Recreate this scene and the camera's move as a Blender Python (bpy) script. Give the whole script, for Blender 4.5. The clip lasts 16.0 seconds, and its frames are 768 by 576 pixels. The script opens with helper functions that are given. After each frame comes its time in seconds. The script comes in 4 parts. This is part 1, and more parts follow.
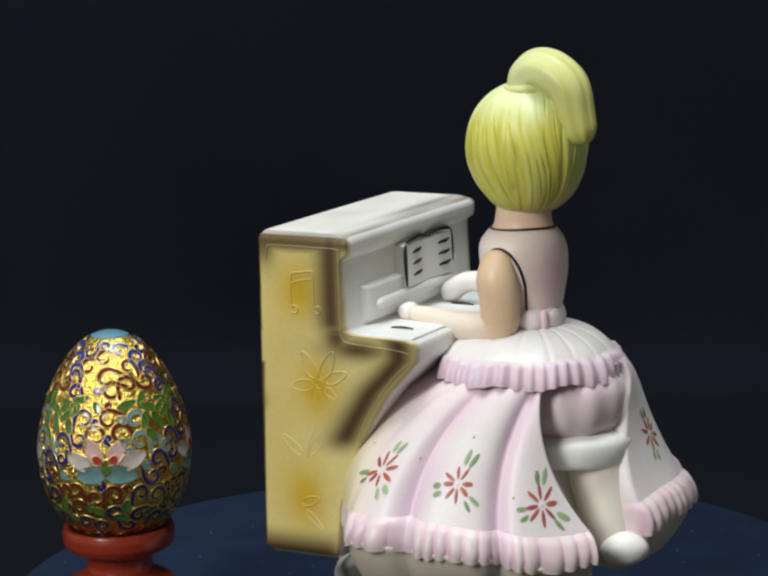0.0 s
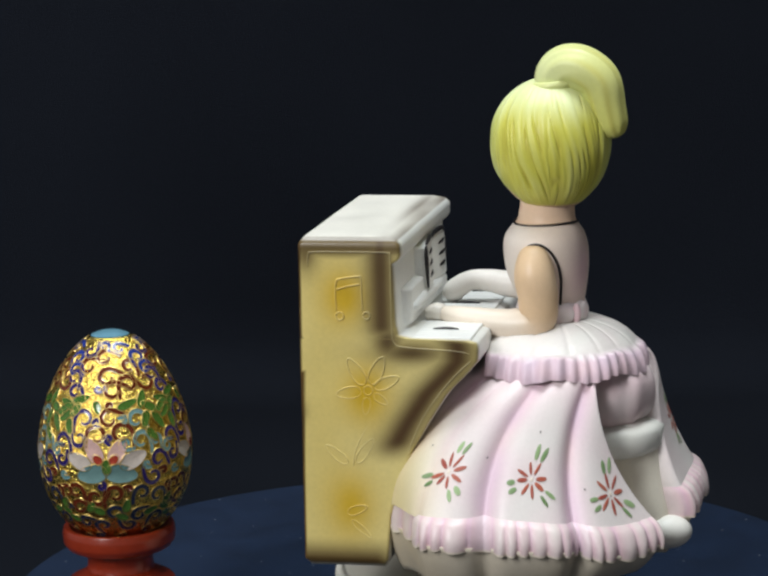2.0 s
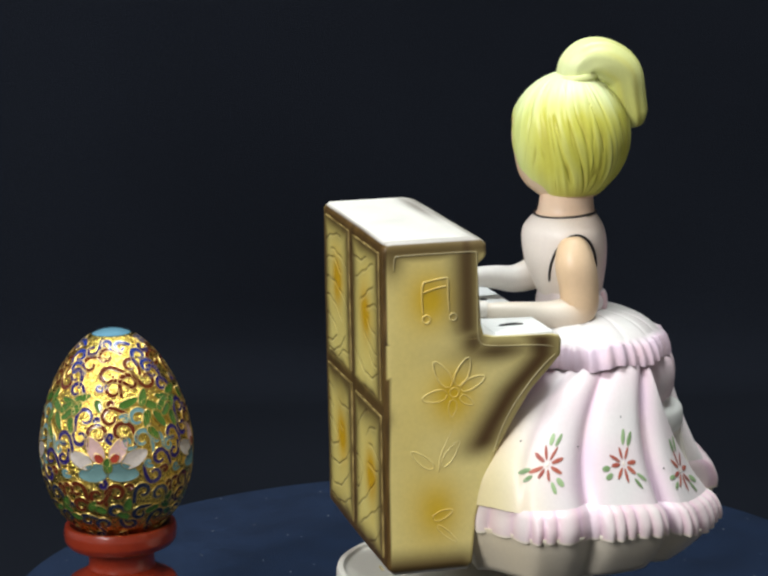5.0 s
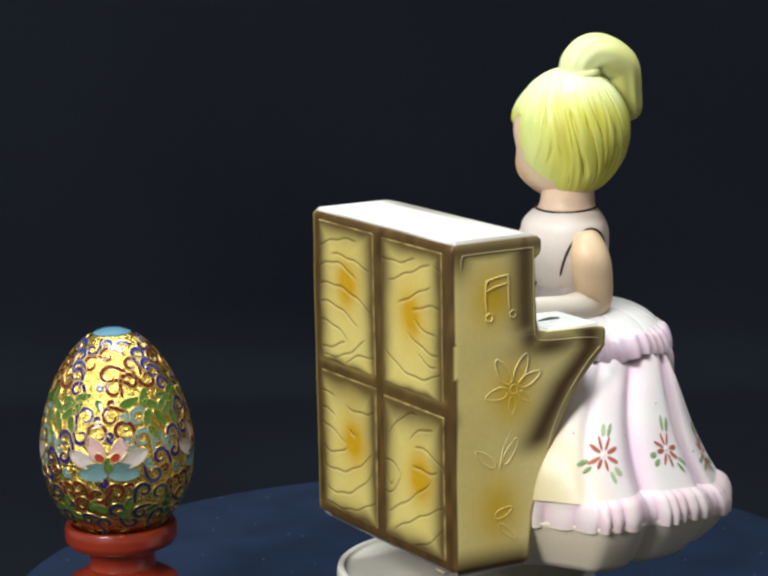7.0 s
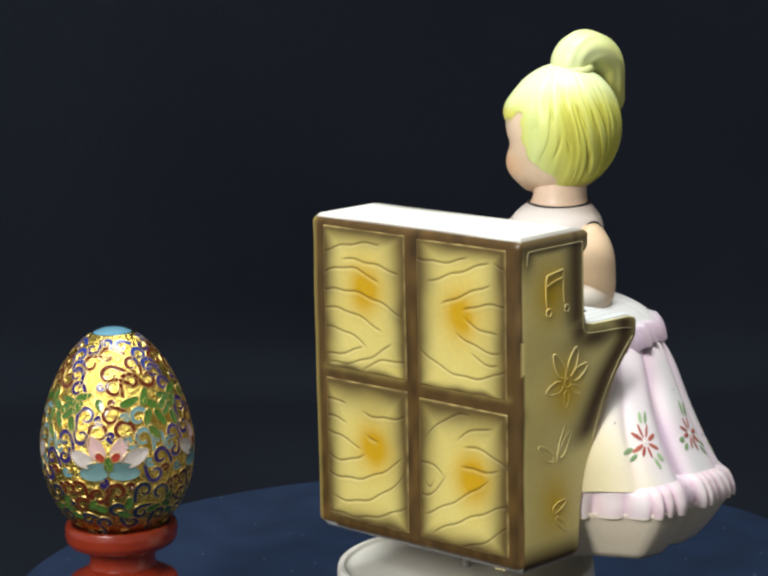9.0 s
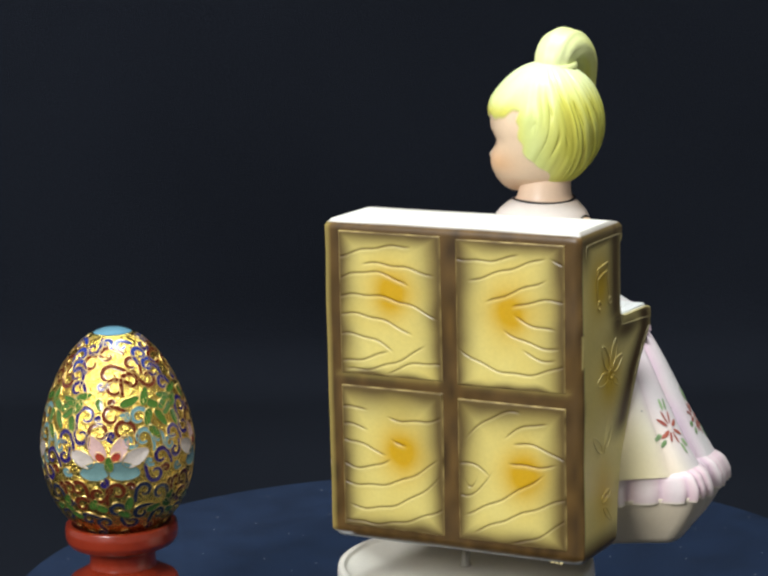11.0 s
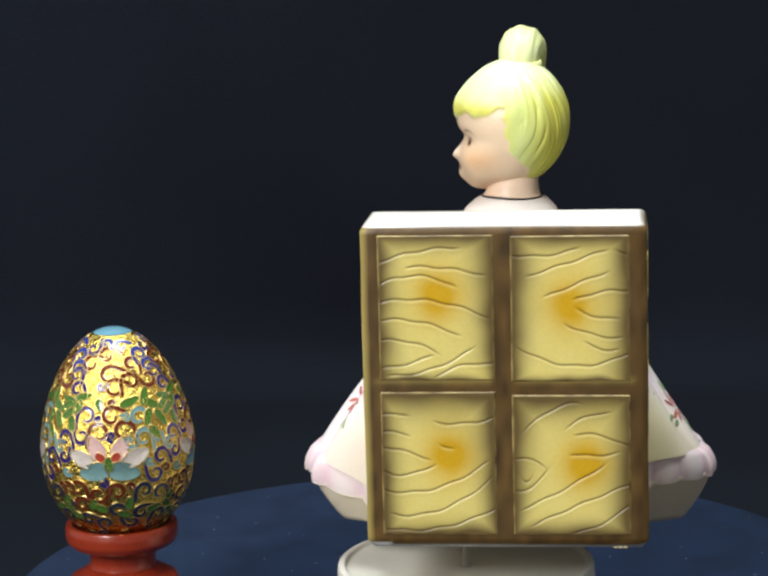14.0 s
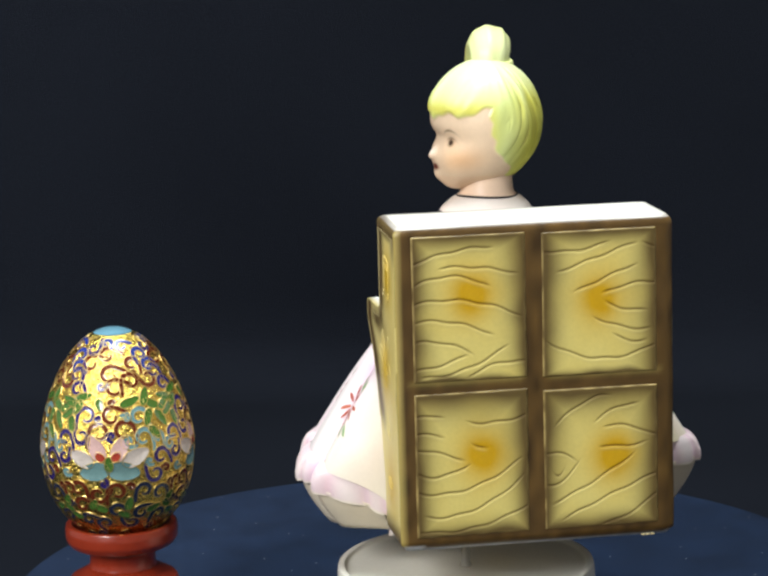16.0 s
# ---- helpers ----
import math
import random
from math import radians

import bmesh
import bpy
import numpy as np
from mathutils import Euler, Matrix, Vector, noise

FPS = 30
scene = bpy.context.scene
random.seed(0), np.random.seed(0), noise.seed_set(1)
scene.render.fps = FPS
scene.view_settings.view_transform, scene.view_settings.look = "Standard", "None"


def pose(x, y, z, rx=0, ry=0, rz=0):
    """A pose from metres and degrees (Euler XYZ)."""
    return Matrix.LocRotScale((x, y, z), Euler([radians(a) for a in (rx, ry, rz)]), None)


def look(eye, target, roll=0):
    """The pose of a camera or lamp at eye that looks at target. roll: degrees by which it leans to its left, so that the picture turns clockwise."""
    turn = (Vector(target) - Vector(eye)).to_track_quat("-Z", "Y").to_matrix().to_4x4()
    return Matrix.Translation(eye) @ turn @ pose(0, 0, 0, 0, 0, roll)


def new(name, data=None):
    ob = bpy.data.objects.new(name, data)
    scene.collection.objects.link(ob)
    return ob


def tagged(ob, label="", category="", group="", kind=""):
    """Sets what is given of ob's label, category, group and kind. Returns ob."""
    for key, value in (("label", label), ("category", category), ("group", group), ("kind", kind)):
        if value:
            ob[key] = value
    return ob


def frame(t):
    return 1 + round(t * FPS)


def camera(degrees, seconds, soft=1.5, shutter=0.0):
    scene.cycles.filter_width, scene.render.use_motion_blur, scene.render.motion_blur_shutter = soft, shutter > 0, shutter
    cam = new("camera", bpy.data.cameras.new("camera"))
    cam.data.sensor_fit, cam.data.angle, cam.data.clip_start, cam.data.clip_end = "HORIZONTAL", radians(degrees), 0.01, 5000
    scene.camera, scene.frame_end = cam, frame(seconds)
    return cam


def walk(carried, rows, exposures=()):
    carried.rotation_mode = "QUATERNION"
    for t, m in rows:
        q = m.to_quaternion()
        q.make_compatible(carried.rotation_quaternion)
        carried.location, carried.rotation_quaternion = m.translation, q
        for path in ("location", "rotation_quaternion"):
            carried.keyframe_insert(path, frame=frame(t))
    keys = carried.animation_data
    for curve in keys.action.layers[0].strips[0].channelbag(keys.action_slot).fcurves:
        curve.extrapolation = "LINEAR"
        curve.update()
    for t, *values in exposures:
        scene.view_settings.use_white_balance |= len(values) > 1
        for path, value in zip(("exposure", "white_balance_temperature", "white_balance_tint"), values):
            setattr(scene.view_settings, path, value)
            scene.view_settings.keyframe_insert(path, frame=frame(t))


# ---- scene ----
cam = camera(17.825, 16.0, soft=2.6)
EYE = Vector((0.0, -0.715, 0.25))
RIGHT = Vector((0.99932, 0.02693, -0.02526))
UP = Vector((0.01980, 0.18649, 0.98226))
AHEAD = Vector((-0.03116, 0.98209, -0.18583))


def view(drift):
    """The tripod's pose; the head settles by a few hundredths of a degree."""
    d = drift / 5000
    return look(EYE, EYE + AHEAD + RIGHT * d + UP * d, -1.473)


walk(cam, [(0, view(6.0)), (2, view(4.9)), (4, view(3.2)), (6.5, view(1.5)), (8.5, view(0.6)), (11.5, view(0)), (16, view(0))],
     exposures=[(0, -0.83), (2, -0.74), (3.5, -0.57), (7, -0.28), (9, -0.22), (12.5, -0.11), (16, -0.10)])

# ---- light ----
world = bpy.data.worlds.new("room_dark")
world.use_nodes = True
world.node_tree.nodes["Background"].inputs["Color"].default_value = (0.5, 0.6, 0.8, 1)
world.node_tree.nodes["Background"].inputs["Strength"].default_value = 0.02
scene.world = world


def area_lamp(name, eye, target, size, watts, colour):
    data = bpy.data.lights.new(name, "AREA")
    data.shape, data.size, data.size_y, data.energy, data.color = "RECTANGLE", size[0], size[1], watts, colour
    ob = new(name, data)
    ob.matrix_world = look(eye, target)
    return ob


area_lamp("ceiling_panel_light", (0.04, -0.08, 1.34), (0.0, 0.0, 0.1), (0.70, 0.50), 25, (0.90, 0.97, 1.0))
area_lamp("window_light", (-0.75, -1.10, 0.85), (0.0, 0.0, 0.1), (0.36, 0.62), 26, (0.97, 0.98, 1.0))


# ---- materials ----
def material(name, colour, rough=0.5, metal=0.0, vary=0.12, grain=(40, 400), bump=0.05, spec=0.5, coat=0.0, paint=False):
    """Principled surface with colour variation and relief at two scales; paint: takes the mesh's glaze colours."""
    m = bpy.data.materials.new(name)
    m.use_nodes = True
    t = m.node_tree
    b = t.nodes["Principled BSDF"]
    b.inputs["Roughness"].default_value, b.inputs["Metallic"].default_value = rough, metal
    b.inputs["Specular IOR Level"].default_value, b.inputs["Coat Weight"].default_value = spec, coat
    b.inputs["Coat Roughness"].default_value = 0.15
    co = t.nodes.new("ShaderNodeTexCoord")
    noises = []
    for s in grain:
        n = t.nodes.new("ShaderNodeTexNoise")
        n.inputs["Scale"].default_value, n.inputs["Detail"].default_value = s, 5
        t.links.new(co.outputs["Object"], n.inputs["Vector"])
        noises.append(n)
    if paint:
        src = t.nodes.new("ShaderNodeVertexColor")
        src.layer_name = "glaze"
    else:
        src = t.nodes.new("ShaderNodeRGB")
        src.outputs[0].default_value = (*colour, 1)
    add = t.nodes.new("ShaderNodeMath")
    add.operation = "ADD"
    t.links.new(noises[0].outputs[0], add.inputs[0])
    t.links.new(noises[1].outputs[0], add.inputs[1])
    ramp = t.nodes.new("ShaderNodeMapRange")
    ramp.inputs[1].default_value, ramp.inputs[2].default_value = 0.6, 1.4
    ramp.inputs[3].default_value, ramp.inputs[4].default_value = 1 - vary, 1 + vary
    t.links.new(add.outputs[0], ramp.inputs[0])
    mul = t.nodes.new("ShaderNodeVectorMath")
    mul.operation = "SCALE"
    t.links.new(src.outputs[0], mul.inputs[0])
    t.links.new(ramp.outputs[0], mul.inputs["Scale"])
    t.links.new(mul.outputs[0], b.inputs["Base Color"])
    r2 = t.nodes.new("ShaderNodeMapRange")
    r2.inputs[1].default_value, r2.inputs[2].default_value = 0.3, 0.7
    r2.inputs[3].default_value, r2.inputs[4].default_value = max(0.03, rough - 0.07), min(1, rough + 0.07)
    t.links.new(noises[0].outputs[0], r2.inputs[0])
    t.links.new(r2.outputs[0], b.inputs["Roughness"])
    bp = t.nodes.new("ShaderNodeBump")
    bp.inputs["Strength"].default_value, bp.inputs["Distance"].default_value = bump, 0.001
    t.links.new(noises[1].outputs[0], bp.inputs["Height"])
    t.links.new(bp.outputs[0], b.inputs["Normal"])
    return m


def add_specks(m, colour, scale, size):
    """Sparse bright lint on cloth."""
    t = m.node_tree
    b = t.nodes["Principled BSDF"]
    co = t.nodes.new("ShaderNodeTexCoord")
    v = t.nodes.new("ShaderNodeTexVoronoi")
    v.voronoi_dimensions = "2D"
    v.inputs["Scale"].default_value = scale
    t.links.new(co.outputs["Object"], v.inputs["Vector"])
    lt = t.nodes.new("ShaderNodeMath")
    lt.operation = "LESS_THAN"
    lt.inputs[1].default_value = size
    t.links.new(v.outputs["Distance"], lt.inputs[0])
    mix = t.nodes.new("ShaderNodeMix")
    mix.data_type = "RGBA"
    old = b.inputs["Base Color"].links[0].from_socket
    t.links.new(lt.outputs[0], mix.inputs[0])
    t.links.new(old, mix.inputs[6])
    mix.inputs[7].default_value = (*colour, 1)
    t.links.new(mix.outputs[2], b.inputs["Base Color"])


BISQUE = material("painted_bisque", (0.8, 0.75, 0.7), 0.40, vary=0.04, grain=(60, 900), bump=0.03, spec=0.4, paint=True)
GLAZE = material("painted_glaze", (0.8, 0.7, 0.4), 0.40, vary=0.06, grain=(70, 900), bump=0.025, spec=0.45, paint=True)
DRUM = material("cream_ceramic", (0.72, 0.69, 0.60), 0.38, vary=0.06, grain=(50, 700), bump=0.05)
# post is an added part; its grey imitates the shadow under the piano
POST = material("dull_post", (0.34, 0.32, 0.27), 0.6, vary=0.1, grain=(200, 1500), bump=0.05)
GOLD = material("gilt_ground", (0.86, 0.62, 0.14), 0.24, metal=1.0, vary=0.25, grain=(260, 1100), bump=0.75)
WIRE = material("gilt_wire", (0.85, 0.62, 0.20), 0.34, metal=1.0, vary=0.1, grain=(300, 2000), bump=0.1)
LACQUER = material("red_lacquer", (0.28, 0.030, 0.010), 0.30, vary=0.15, grain=(60, 600), bump=0.08, coat=0.4)
NAVY = material("navy_cloth", (0.012, 0.023, 0.052), 0.95, vary=0.35, grain=(60, 2600), bump=0.9, spec=0.15)
add_specks(NAVY, (0.20, 0.22, 0.25), 42, 0.014)
BLACK = material("black_velvet", (0.0092, 0.0110, 0.0158), 0.98, vary=0.3, grain=(4, 1800), bump=0.7, spec=0.05)
PLASTER = material("room_plaster", (0.70, 0.70, 0.70), 0.9, vary=0.05, grain=(3, 80), bump=0.1)
WOODFLOOR = material("floor_boards", (0.16, 0.10, 0.06), 0.5, vary=0.2, grain=(6, 60), bump=0.1)
ENAMEL = {}
for key, rgb in dict(rust=(0.12, 0.022, 0.007), purple=(0.030, 0.018, 0.11), blue=(0.025, 0.04, 0.20), teal=(0.15, 0.27, 0.26), green=(0.060, 0.14, 0.022),
                     dark=(0.02, 0.025, 0.05), pink=(0.62, 0.40, 0.36), white=(0.55, 0.48, 0.42), sky=(0.12, 0.27, 0.35), red=(0.35, 0.04, 0.02),
                     lilac=(0.55, 0.42, 0.58)).items():
    ENAMEL[key] = material("enamel_" + key, rgb, 0.16, vary=0.18, grain=(300, 1800), bump=0.05, coat=0.3)


# ---- mesh helpers ----
def mesh_of(name, bm, mat, smooth=True, dz=0.0):
    if dz:
        bmesh.ops.translate(bm, verts=bm.verts, vec=(0, 0, dz))
    me = bpy.data.meshes.new(name)
    bm.to_mesh(me)
    bm.free()
    for m in (mat if isinstance(mat, (list, tuple)) else [mat]):
        me.materials.append(m)
    if smooth:
        me.polygons.foreach_set("use_smooth", [True] * len(me.polygons))
    return me


def part(name, bm, mat, parent=None, label="", smooth=True, dz=0.0):
    ob = new(name, mesh_of(name, bm, mat, smooth, dz))
    ob.parent = parent
    if label:
        ob["label"] = label
    return ob


def sstep(a, b, x):
    t = min(1.0, max(0.0, (x - a) / (b - a)))
    return t * t * (3 - 2 * t)


def mix(a, b, t):
    return tuple(p + (q - p) * t for p, q in zip(a, b))


def bell(x, y, cx, cy, rx, ry):
    return math.exp(-((x - cx) / rx) ** 2 - ((y - cy) / ry) ** 2)


def painted():
    bm = bmesh.new()
    bm.verts.layers.float_color.new("glaze")
    return bm


def sheet(bm, fn, nu, nv, colour, closed=True, caps=True, mat=0):
    """Skin of rings: fn(u, v) gives a place, u round the ring and v from first ring to last; colour(p, u, v) or one colour."""
    lay = bm.verts.layers.float_color.get("glaze")
    rows = []
    for j in range(nv + 1):
        v, row = j / nv, []
        for i in range(nu if closed else nu + 1):
            u = i / nu
            p = Vector(fn(u, v))
            vert = bm.verts.new(p)
            if lay:
                vert[lay] = (*(colour(p, u, v) if callable(colour) else colour), 1)
            row.append(vert)
        rows.append(row)
    n = len(rows[0])
    for a, b in zip(rows, rows[1:]):
        for i in range(n if closed else n - 1):
            k = (i + 1) % n
            bm.faces.new((a[i], a[k], b[k], b[i])).material_index = mat
    if closed and caps:
        bm.faces.new(rows[0][::-1]).material_index = mat
        bm.faces.new(rows[-1]).material_index = mat
    return rows


def spline(pts, t):
    """Smooth way through the points; t from 0 to 1."""
    n = len(pts) - 1
    x = min(max(t, 0), 1) * n
    i = min(int(x), n - 1)
    f = x - i
    p0, p1, p2, p3 = pts[max(i - 1, 0)], pts[i], pts[i + 1], pts[min(i + 2, n)]
    return tuple(0.5 * (2 * b + (c - a) * f + (2 * a - 5 * b + 4 * c - d) * f * f + (3 * b - a - 3 * c + d) * f ** 3)
                 for a, b, c, d in zip(p0, p1, p2, p3))


def tube(bm, pts, radii, colour, seg=16, steps=24, flat=1.0, mat=0):
    """Round limb along a smooth way, with its own radius at each point and no twist."""
    at = [Vector(spline(pts, k / steps)) for k in range(steps + 1)]
    frames, side = [], None
    for k in range(steps + 1):
        d = (at[min(steps, k + 1)] - at[max(0, k - 1)]).normalized()
        if side is None:
            side = d.cross(Vector((0, 0, 1))) if abs(d.z) < 0.9 else d.cross(Vector((0, 1, 0)))
        side = (side - d * side.dot(d)).normalized()
        frames.append((side, side.cross(d)))

    def fn(u, v):
        k = round(v * steps)
        side, up = frames[k]
        r = spline([(q,) for q in radii], v)[0]
        end = min(1, max(0.06, math.sqrt(max(0, 1 - (abs(2 * v - 1)) ** 14))))
        a = 2 * math.pi * u
        return at[k] + (side * math.cos(a) * flat + up * math.sin(a)) * r * end
    sheet(bm, fn, seg, steps, colour, mat=mat)


def blob(bm, c, r, colour, turn=0.0, nu=24, nv=14, lobes=0, amp=0.0, square=1.0):
    def fn(u, v):
        a, e = 2 * math.pi * u, math.pi * (0.02 + 0.96 * v) - math.pi / 2
        k = 1 + amp * math.cos(lobes * a)
        w = math.cos(e) ** square * k
        x, y = r[0] * math.cos(a) * w, r[1] * math.sin(a) * w
        ct, st = math.cos(turn), math.sin(turn)
        return (c[0] + x * ct - y * st, c[1] + x * st + y * ct, c[2] + r[2] * math.copysign(abs(math.sin(e)) ** square, e))
    sheet(bm, fn, nu, nv, colour)


def lathe(bm, profile, seg=64, wobble=0.0):
    """Turned body from (radius, height) pairs."""
    def fn(u, v):
        i = round(v * (len(profile) - 1))
        r, z = profile[i]
        a = 2 * math.pi * u
        r *= 1 + wobble * math.sin(3 * a + 9 * z)
        return (r * math.cos(a), r * math.sin(a), z)
    sheet(bm, fn, seg, len(profile) - 1, (0, 0, 0))


def rounded(profile, n=6):
    """The profile with its corners rounded off by a smooth resampling."""
    out = []
    for a, b, c in zip(profile, profile[1:], profile[2:]):
        p, q = mix(a, b, 0.75), mix(b, c, 0.25)
        for k in range(n):
            t = k / (n - 1)
            out.append(mix(mix(p, b, t), mix(b, q, t), t))
    return [profile[0]] + out + [profile[-1]]


def slab(bm, lo, hi, bevel=0.0):
    m = Matrix.Translation((Vector(lo) + Vector(hi)) / 2) @ Matrix.Diagonal((*(Vector(hi) - Vector(lo)), 1))
    geo = bmesh.ops.create_cube(bm, size=1, matrix=m)
    if bevel:
        edges = {e for v in geo["verts"] for e in v.link_edges}
        bmesh.ops.bevel(bm, geom=list(edges), offset=bevel, segments=3, affect="EDGES", profile=0.6)


# ---- the room and the cloths ----
def structure(name, lo, hi, mat, label):
    bm = bmesh.new()
    slab(bm, lo, hi)
    return tagged(part(name, bm, mat, None, smooth=False), label, "room", kind="structure")


# unseen room shell, added; pale plaster bounces fill light and mirrors in the egg
structure("floor", (-1.7, -2.1, -0.80), (1.7, 1.3, -0.75), WOODFLOOR, "plain dark boarded floor of the room")
structure("ceiling", (-1.7, -2.1, 1.65), (1.7, 1.3, 1.70), PLASTER, "plain pale plaster ceiling of the room")
structure("wall_west", (-1.75, -2.1, -0.75), (-1.7, 1.3, 1.65), PLASTER, "plain pale plaster wall of the room")
structure("wall_east", (1.7, -2.1, -0.75), (1.75, 1.3, 1.65), PLASTER, "plain pale plaster wall of the room")
structure("wall_north", (-1.7, 1.3, -0.75), (1.7, 1.35, 1.65), PLASTER, "plain pale plaster wall behind the cloth")
structure("wall_south", (-1.7, -2.15, -0.75), (1.7, -2.1, 1.65), PLASTER, "plain pale plaster wall of the room")


def make_backdrop():
    """Black cloth hung behind the table and laid over it in one sweep."""
    bm = bmesh.new()

    def fn(u, v):
        x = (u - 0.5) * 2.2
        s = v * 2.0
        if s < 0.95:
            y, z = -0.35 + s, -0.06
        elif s < 1.0:
            a = (s - 0.95) / 0.05 * math.pi / 2
            y, z = 0.60 + 0.03 * math.sin(a), -0.06 + 0.03 * (1 - math.cos(a))
        else:
            y, z = 0.63, -0.03 + (s - 1.0)
        k = sstep(0.95, 1.1, s)
        y += k * (-0.012 * math.sin(14 * (x + 0.10)) + 0.010 * math.sin(7 * x + 2 * math.sin(2.3 * x)) + 0.004 * math.sin(23 * x + 3 * z))
        return (x, y, z)
    sheet(bm, fn, 160, 90, (0, 0, 0), closed=False)
    ob = part("backdrop", bm, BLACK)
    sol = ob.modifiers.new("thickness", "SOLIDIFY")
    sol.thickness, sol.offset = 0.002, -1
    return tagged(ob, "plain black velvet cloth hung as a dark background", "backdrop", kind="structure")


make_backdrop()


def make_table():
    table = tagged(new("table"), "plain dark wooden table hidden under black cloth", "table")
    table.matrix_world = pose(0, 0.1, -0.75)
    bm = bmesh.new()
    slab(bm, (-0.95, -0.42, 0.655), (0.95, 0.42, 0.685), 0.004)
    part("tabletop", bm, WOODFLOOR, table)
    for x in (-0.88, 0.88):
        for y in (-0.36, 0.36):
            bm = bmesh.new()
            slab(bm, (x - 0.03, y - 0.03, 0), (x + 0.03, y + 0.03, 0.655), 0.004)
            part("leg", bm, WOODFLOOR, table)


make_table()


def make_riser():
    riser = tagged(new("round_riser"), "round display riser covered in dark navy cloth with lint", "riser")
    riser.matrix_world = pose(-0.0115, 0.073, -0.058)
    bm = bmesh.new()
    lathe(bm, [(0.001, 0.0), (0.139, 0.0), (0.139, 0.056), (0.001, 0.056)], 96)
    part("board", bm, WOODFLOOR, riser, smooth=False)
    bm = bmesh.new()
    lathe(bm, [(0.1395, 0.001)] + rounded([(0.142, 0.001), (0.142, 0.054), (0.1405, 0.058), (0.136, 0.058)]) + [(0.10, 0.058), (0.05, 0.058), (0.001, 0.058)], 160)
    part("cloth_cover", bm, NAVY, riser, "dark navy cloth with pale lint")


make_riser()


# ---- the music box drum ----
def make_drum():
    base = tagged(new("music_box_base"), "round cream ceramic music box drum with a raised rim", "music box")
    bm = bmesh.new()
    lathe(bm, [(0.001, 0.0), (0.037, 0.0)] + rounded([(0.038, 0.0005), (0.0392, 0.003), (0.0390, 0.0285), (0.0385, 0.0302), (0.0368, 0.0302), (0.0362, 0.0288), (0.030, 0.0286)]) + [(0.02, 0.0286), (0.001, 0.0286)], 96)
    part("drum", bm, DRUM, base)
    bm = bmesh.new()
    lathe(bm, [(0.0005, 0.0286), (0.0018, 0.0287), (0.0016, 0.0292), (0.0013, 0.0300), (0.0013, 0.0423), (0.0005, 0.0423)], 32)
    part("turning_post", bm, POST, base, "short dull turning post")


make_drum()

# ---- the figurine: a doll at an upright piano, in one turning piece ----
ZB = 0.0425
figurine = tagged(new("musical_figurine"), "hand-painted porcelain figurine of a doll at an upright piano", "figurine")
CREAM, YELLOW, ORANGE, BROWN = (0.72, 0.61, 0.22), (0.66, 0.47, 0.07), (0.62, 0.36, 0.008), (0.070, 0.035, 0.010)
AMBER = (0.62, 0.40, 0.02)
WHITE, PINK, LILAC, SKIN = (0.80, 0.77, 0.69), (0.74, 0.47, 0.53), (0.60, 0.50, 0.68), (0.78, 0.58, 0.42)
HAIR, HAIRPALE, LINE = (0.62, 0.60, 0.09), (0.74, 0.80, 0.46), (0.012, 0.010, 0.010)
XL, XR, FOOT = -0.0550, 0.0259, 0.0450


def back_y(z):
    return 0.0369 - 0.0009 * (z - ZB) / 0.0965


def front_y(z):
    rows = [(0.0450, 0.012), (0.0600, 0.0105), (0.0787, 0.0042), (0.0870, -0.0005), (0.0954, -0.0060), (0.1015, -0.0120), (0.1048, -0.0148), (0.1090, -0.0150), (0.1100, -0.0145),
            (0.1106, -0.0125), (0.1110, 0.0040), (0.1118, 0.0072), (0.1150, 0.0080), (0.1318, 0.0086), (0.1328, 0.0070), (0.1340, 0.0062), (0.1372, 0.0062), (0.1384, 0.0072), (0.1391, 0.0100)]
    for (a, p), (b, q) in zip(rows, rows[1:]):
        if z <= b:
            return p + (q - p) * (z - a) / (b - a)
    return rows[-1][1]


def side_paint(y, z):
    """Airbrushed cream end panel: yellow blooms, brown along the step, the lip and the foot."""
    c = mix((0.77, 0.66, 0.28), YELLOW, 0.12 + 0.3 * bell(y, z, 0.03, 0.09, 0.008, 0.05))
    for cy, cz, ry, rz, k in ((0.0225, 0.1225, 0.007, 0.0085, 1.05), (0.0170, 0.0950, 0.0072, 0.009, 1.05), (0.0220, 0.0630, 0.007, 0.010, 0.95)):
        c = mix(c, AMBER, min(1, k * bell(y, z, cy, cz, ry, rz)))
    brown = 0.97 * bell(y, 0, 0.0120, 0, 0.0050, 1) * sstep(0.1075, 0.1145, z)
    brown = max(brown, 0.95 * bell(y, z, 0.004, 0.1070, 0.0115, 0.0034), 0.95 * bell(y, z, 0.0105, 0.1100, 0.0050, 0.0060))
    fy = front_y(z) if z < 0.1105 else -0.0145
    brown = max(brown, math.exp(-((y - fy - 0.0058) / 0.0060) ** 2) * sstep(0.074, 0.082, z) * (1 - sstep(0.1095, 0.1125, z)))
    brown = max(brown, 0.9 * sstep(0.1325, 0.1358, z), 0.85 * bell(y, z, 0.033, 0.135, 0.0035, 0.006))
    brown = max(brown, 0.95 * sstep(0.0545, 0.0468, z) * sstep(0.006, 0.0155, y), 0.55 * sstep(0.0345, 0.0368, y), 0.5 * bell(y, z, 0.035, 0.090, 0.0015, 0.003))
    return mix(c, BROWN, min(1, brown))


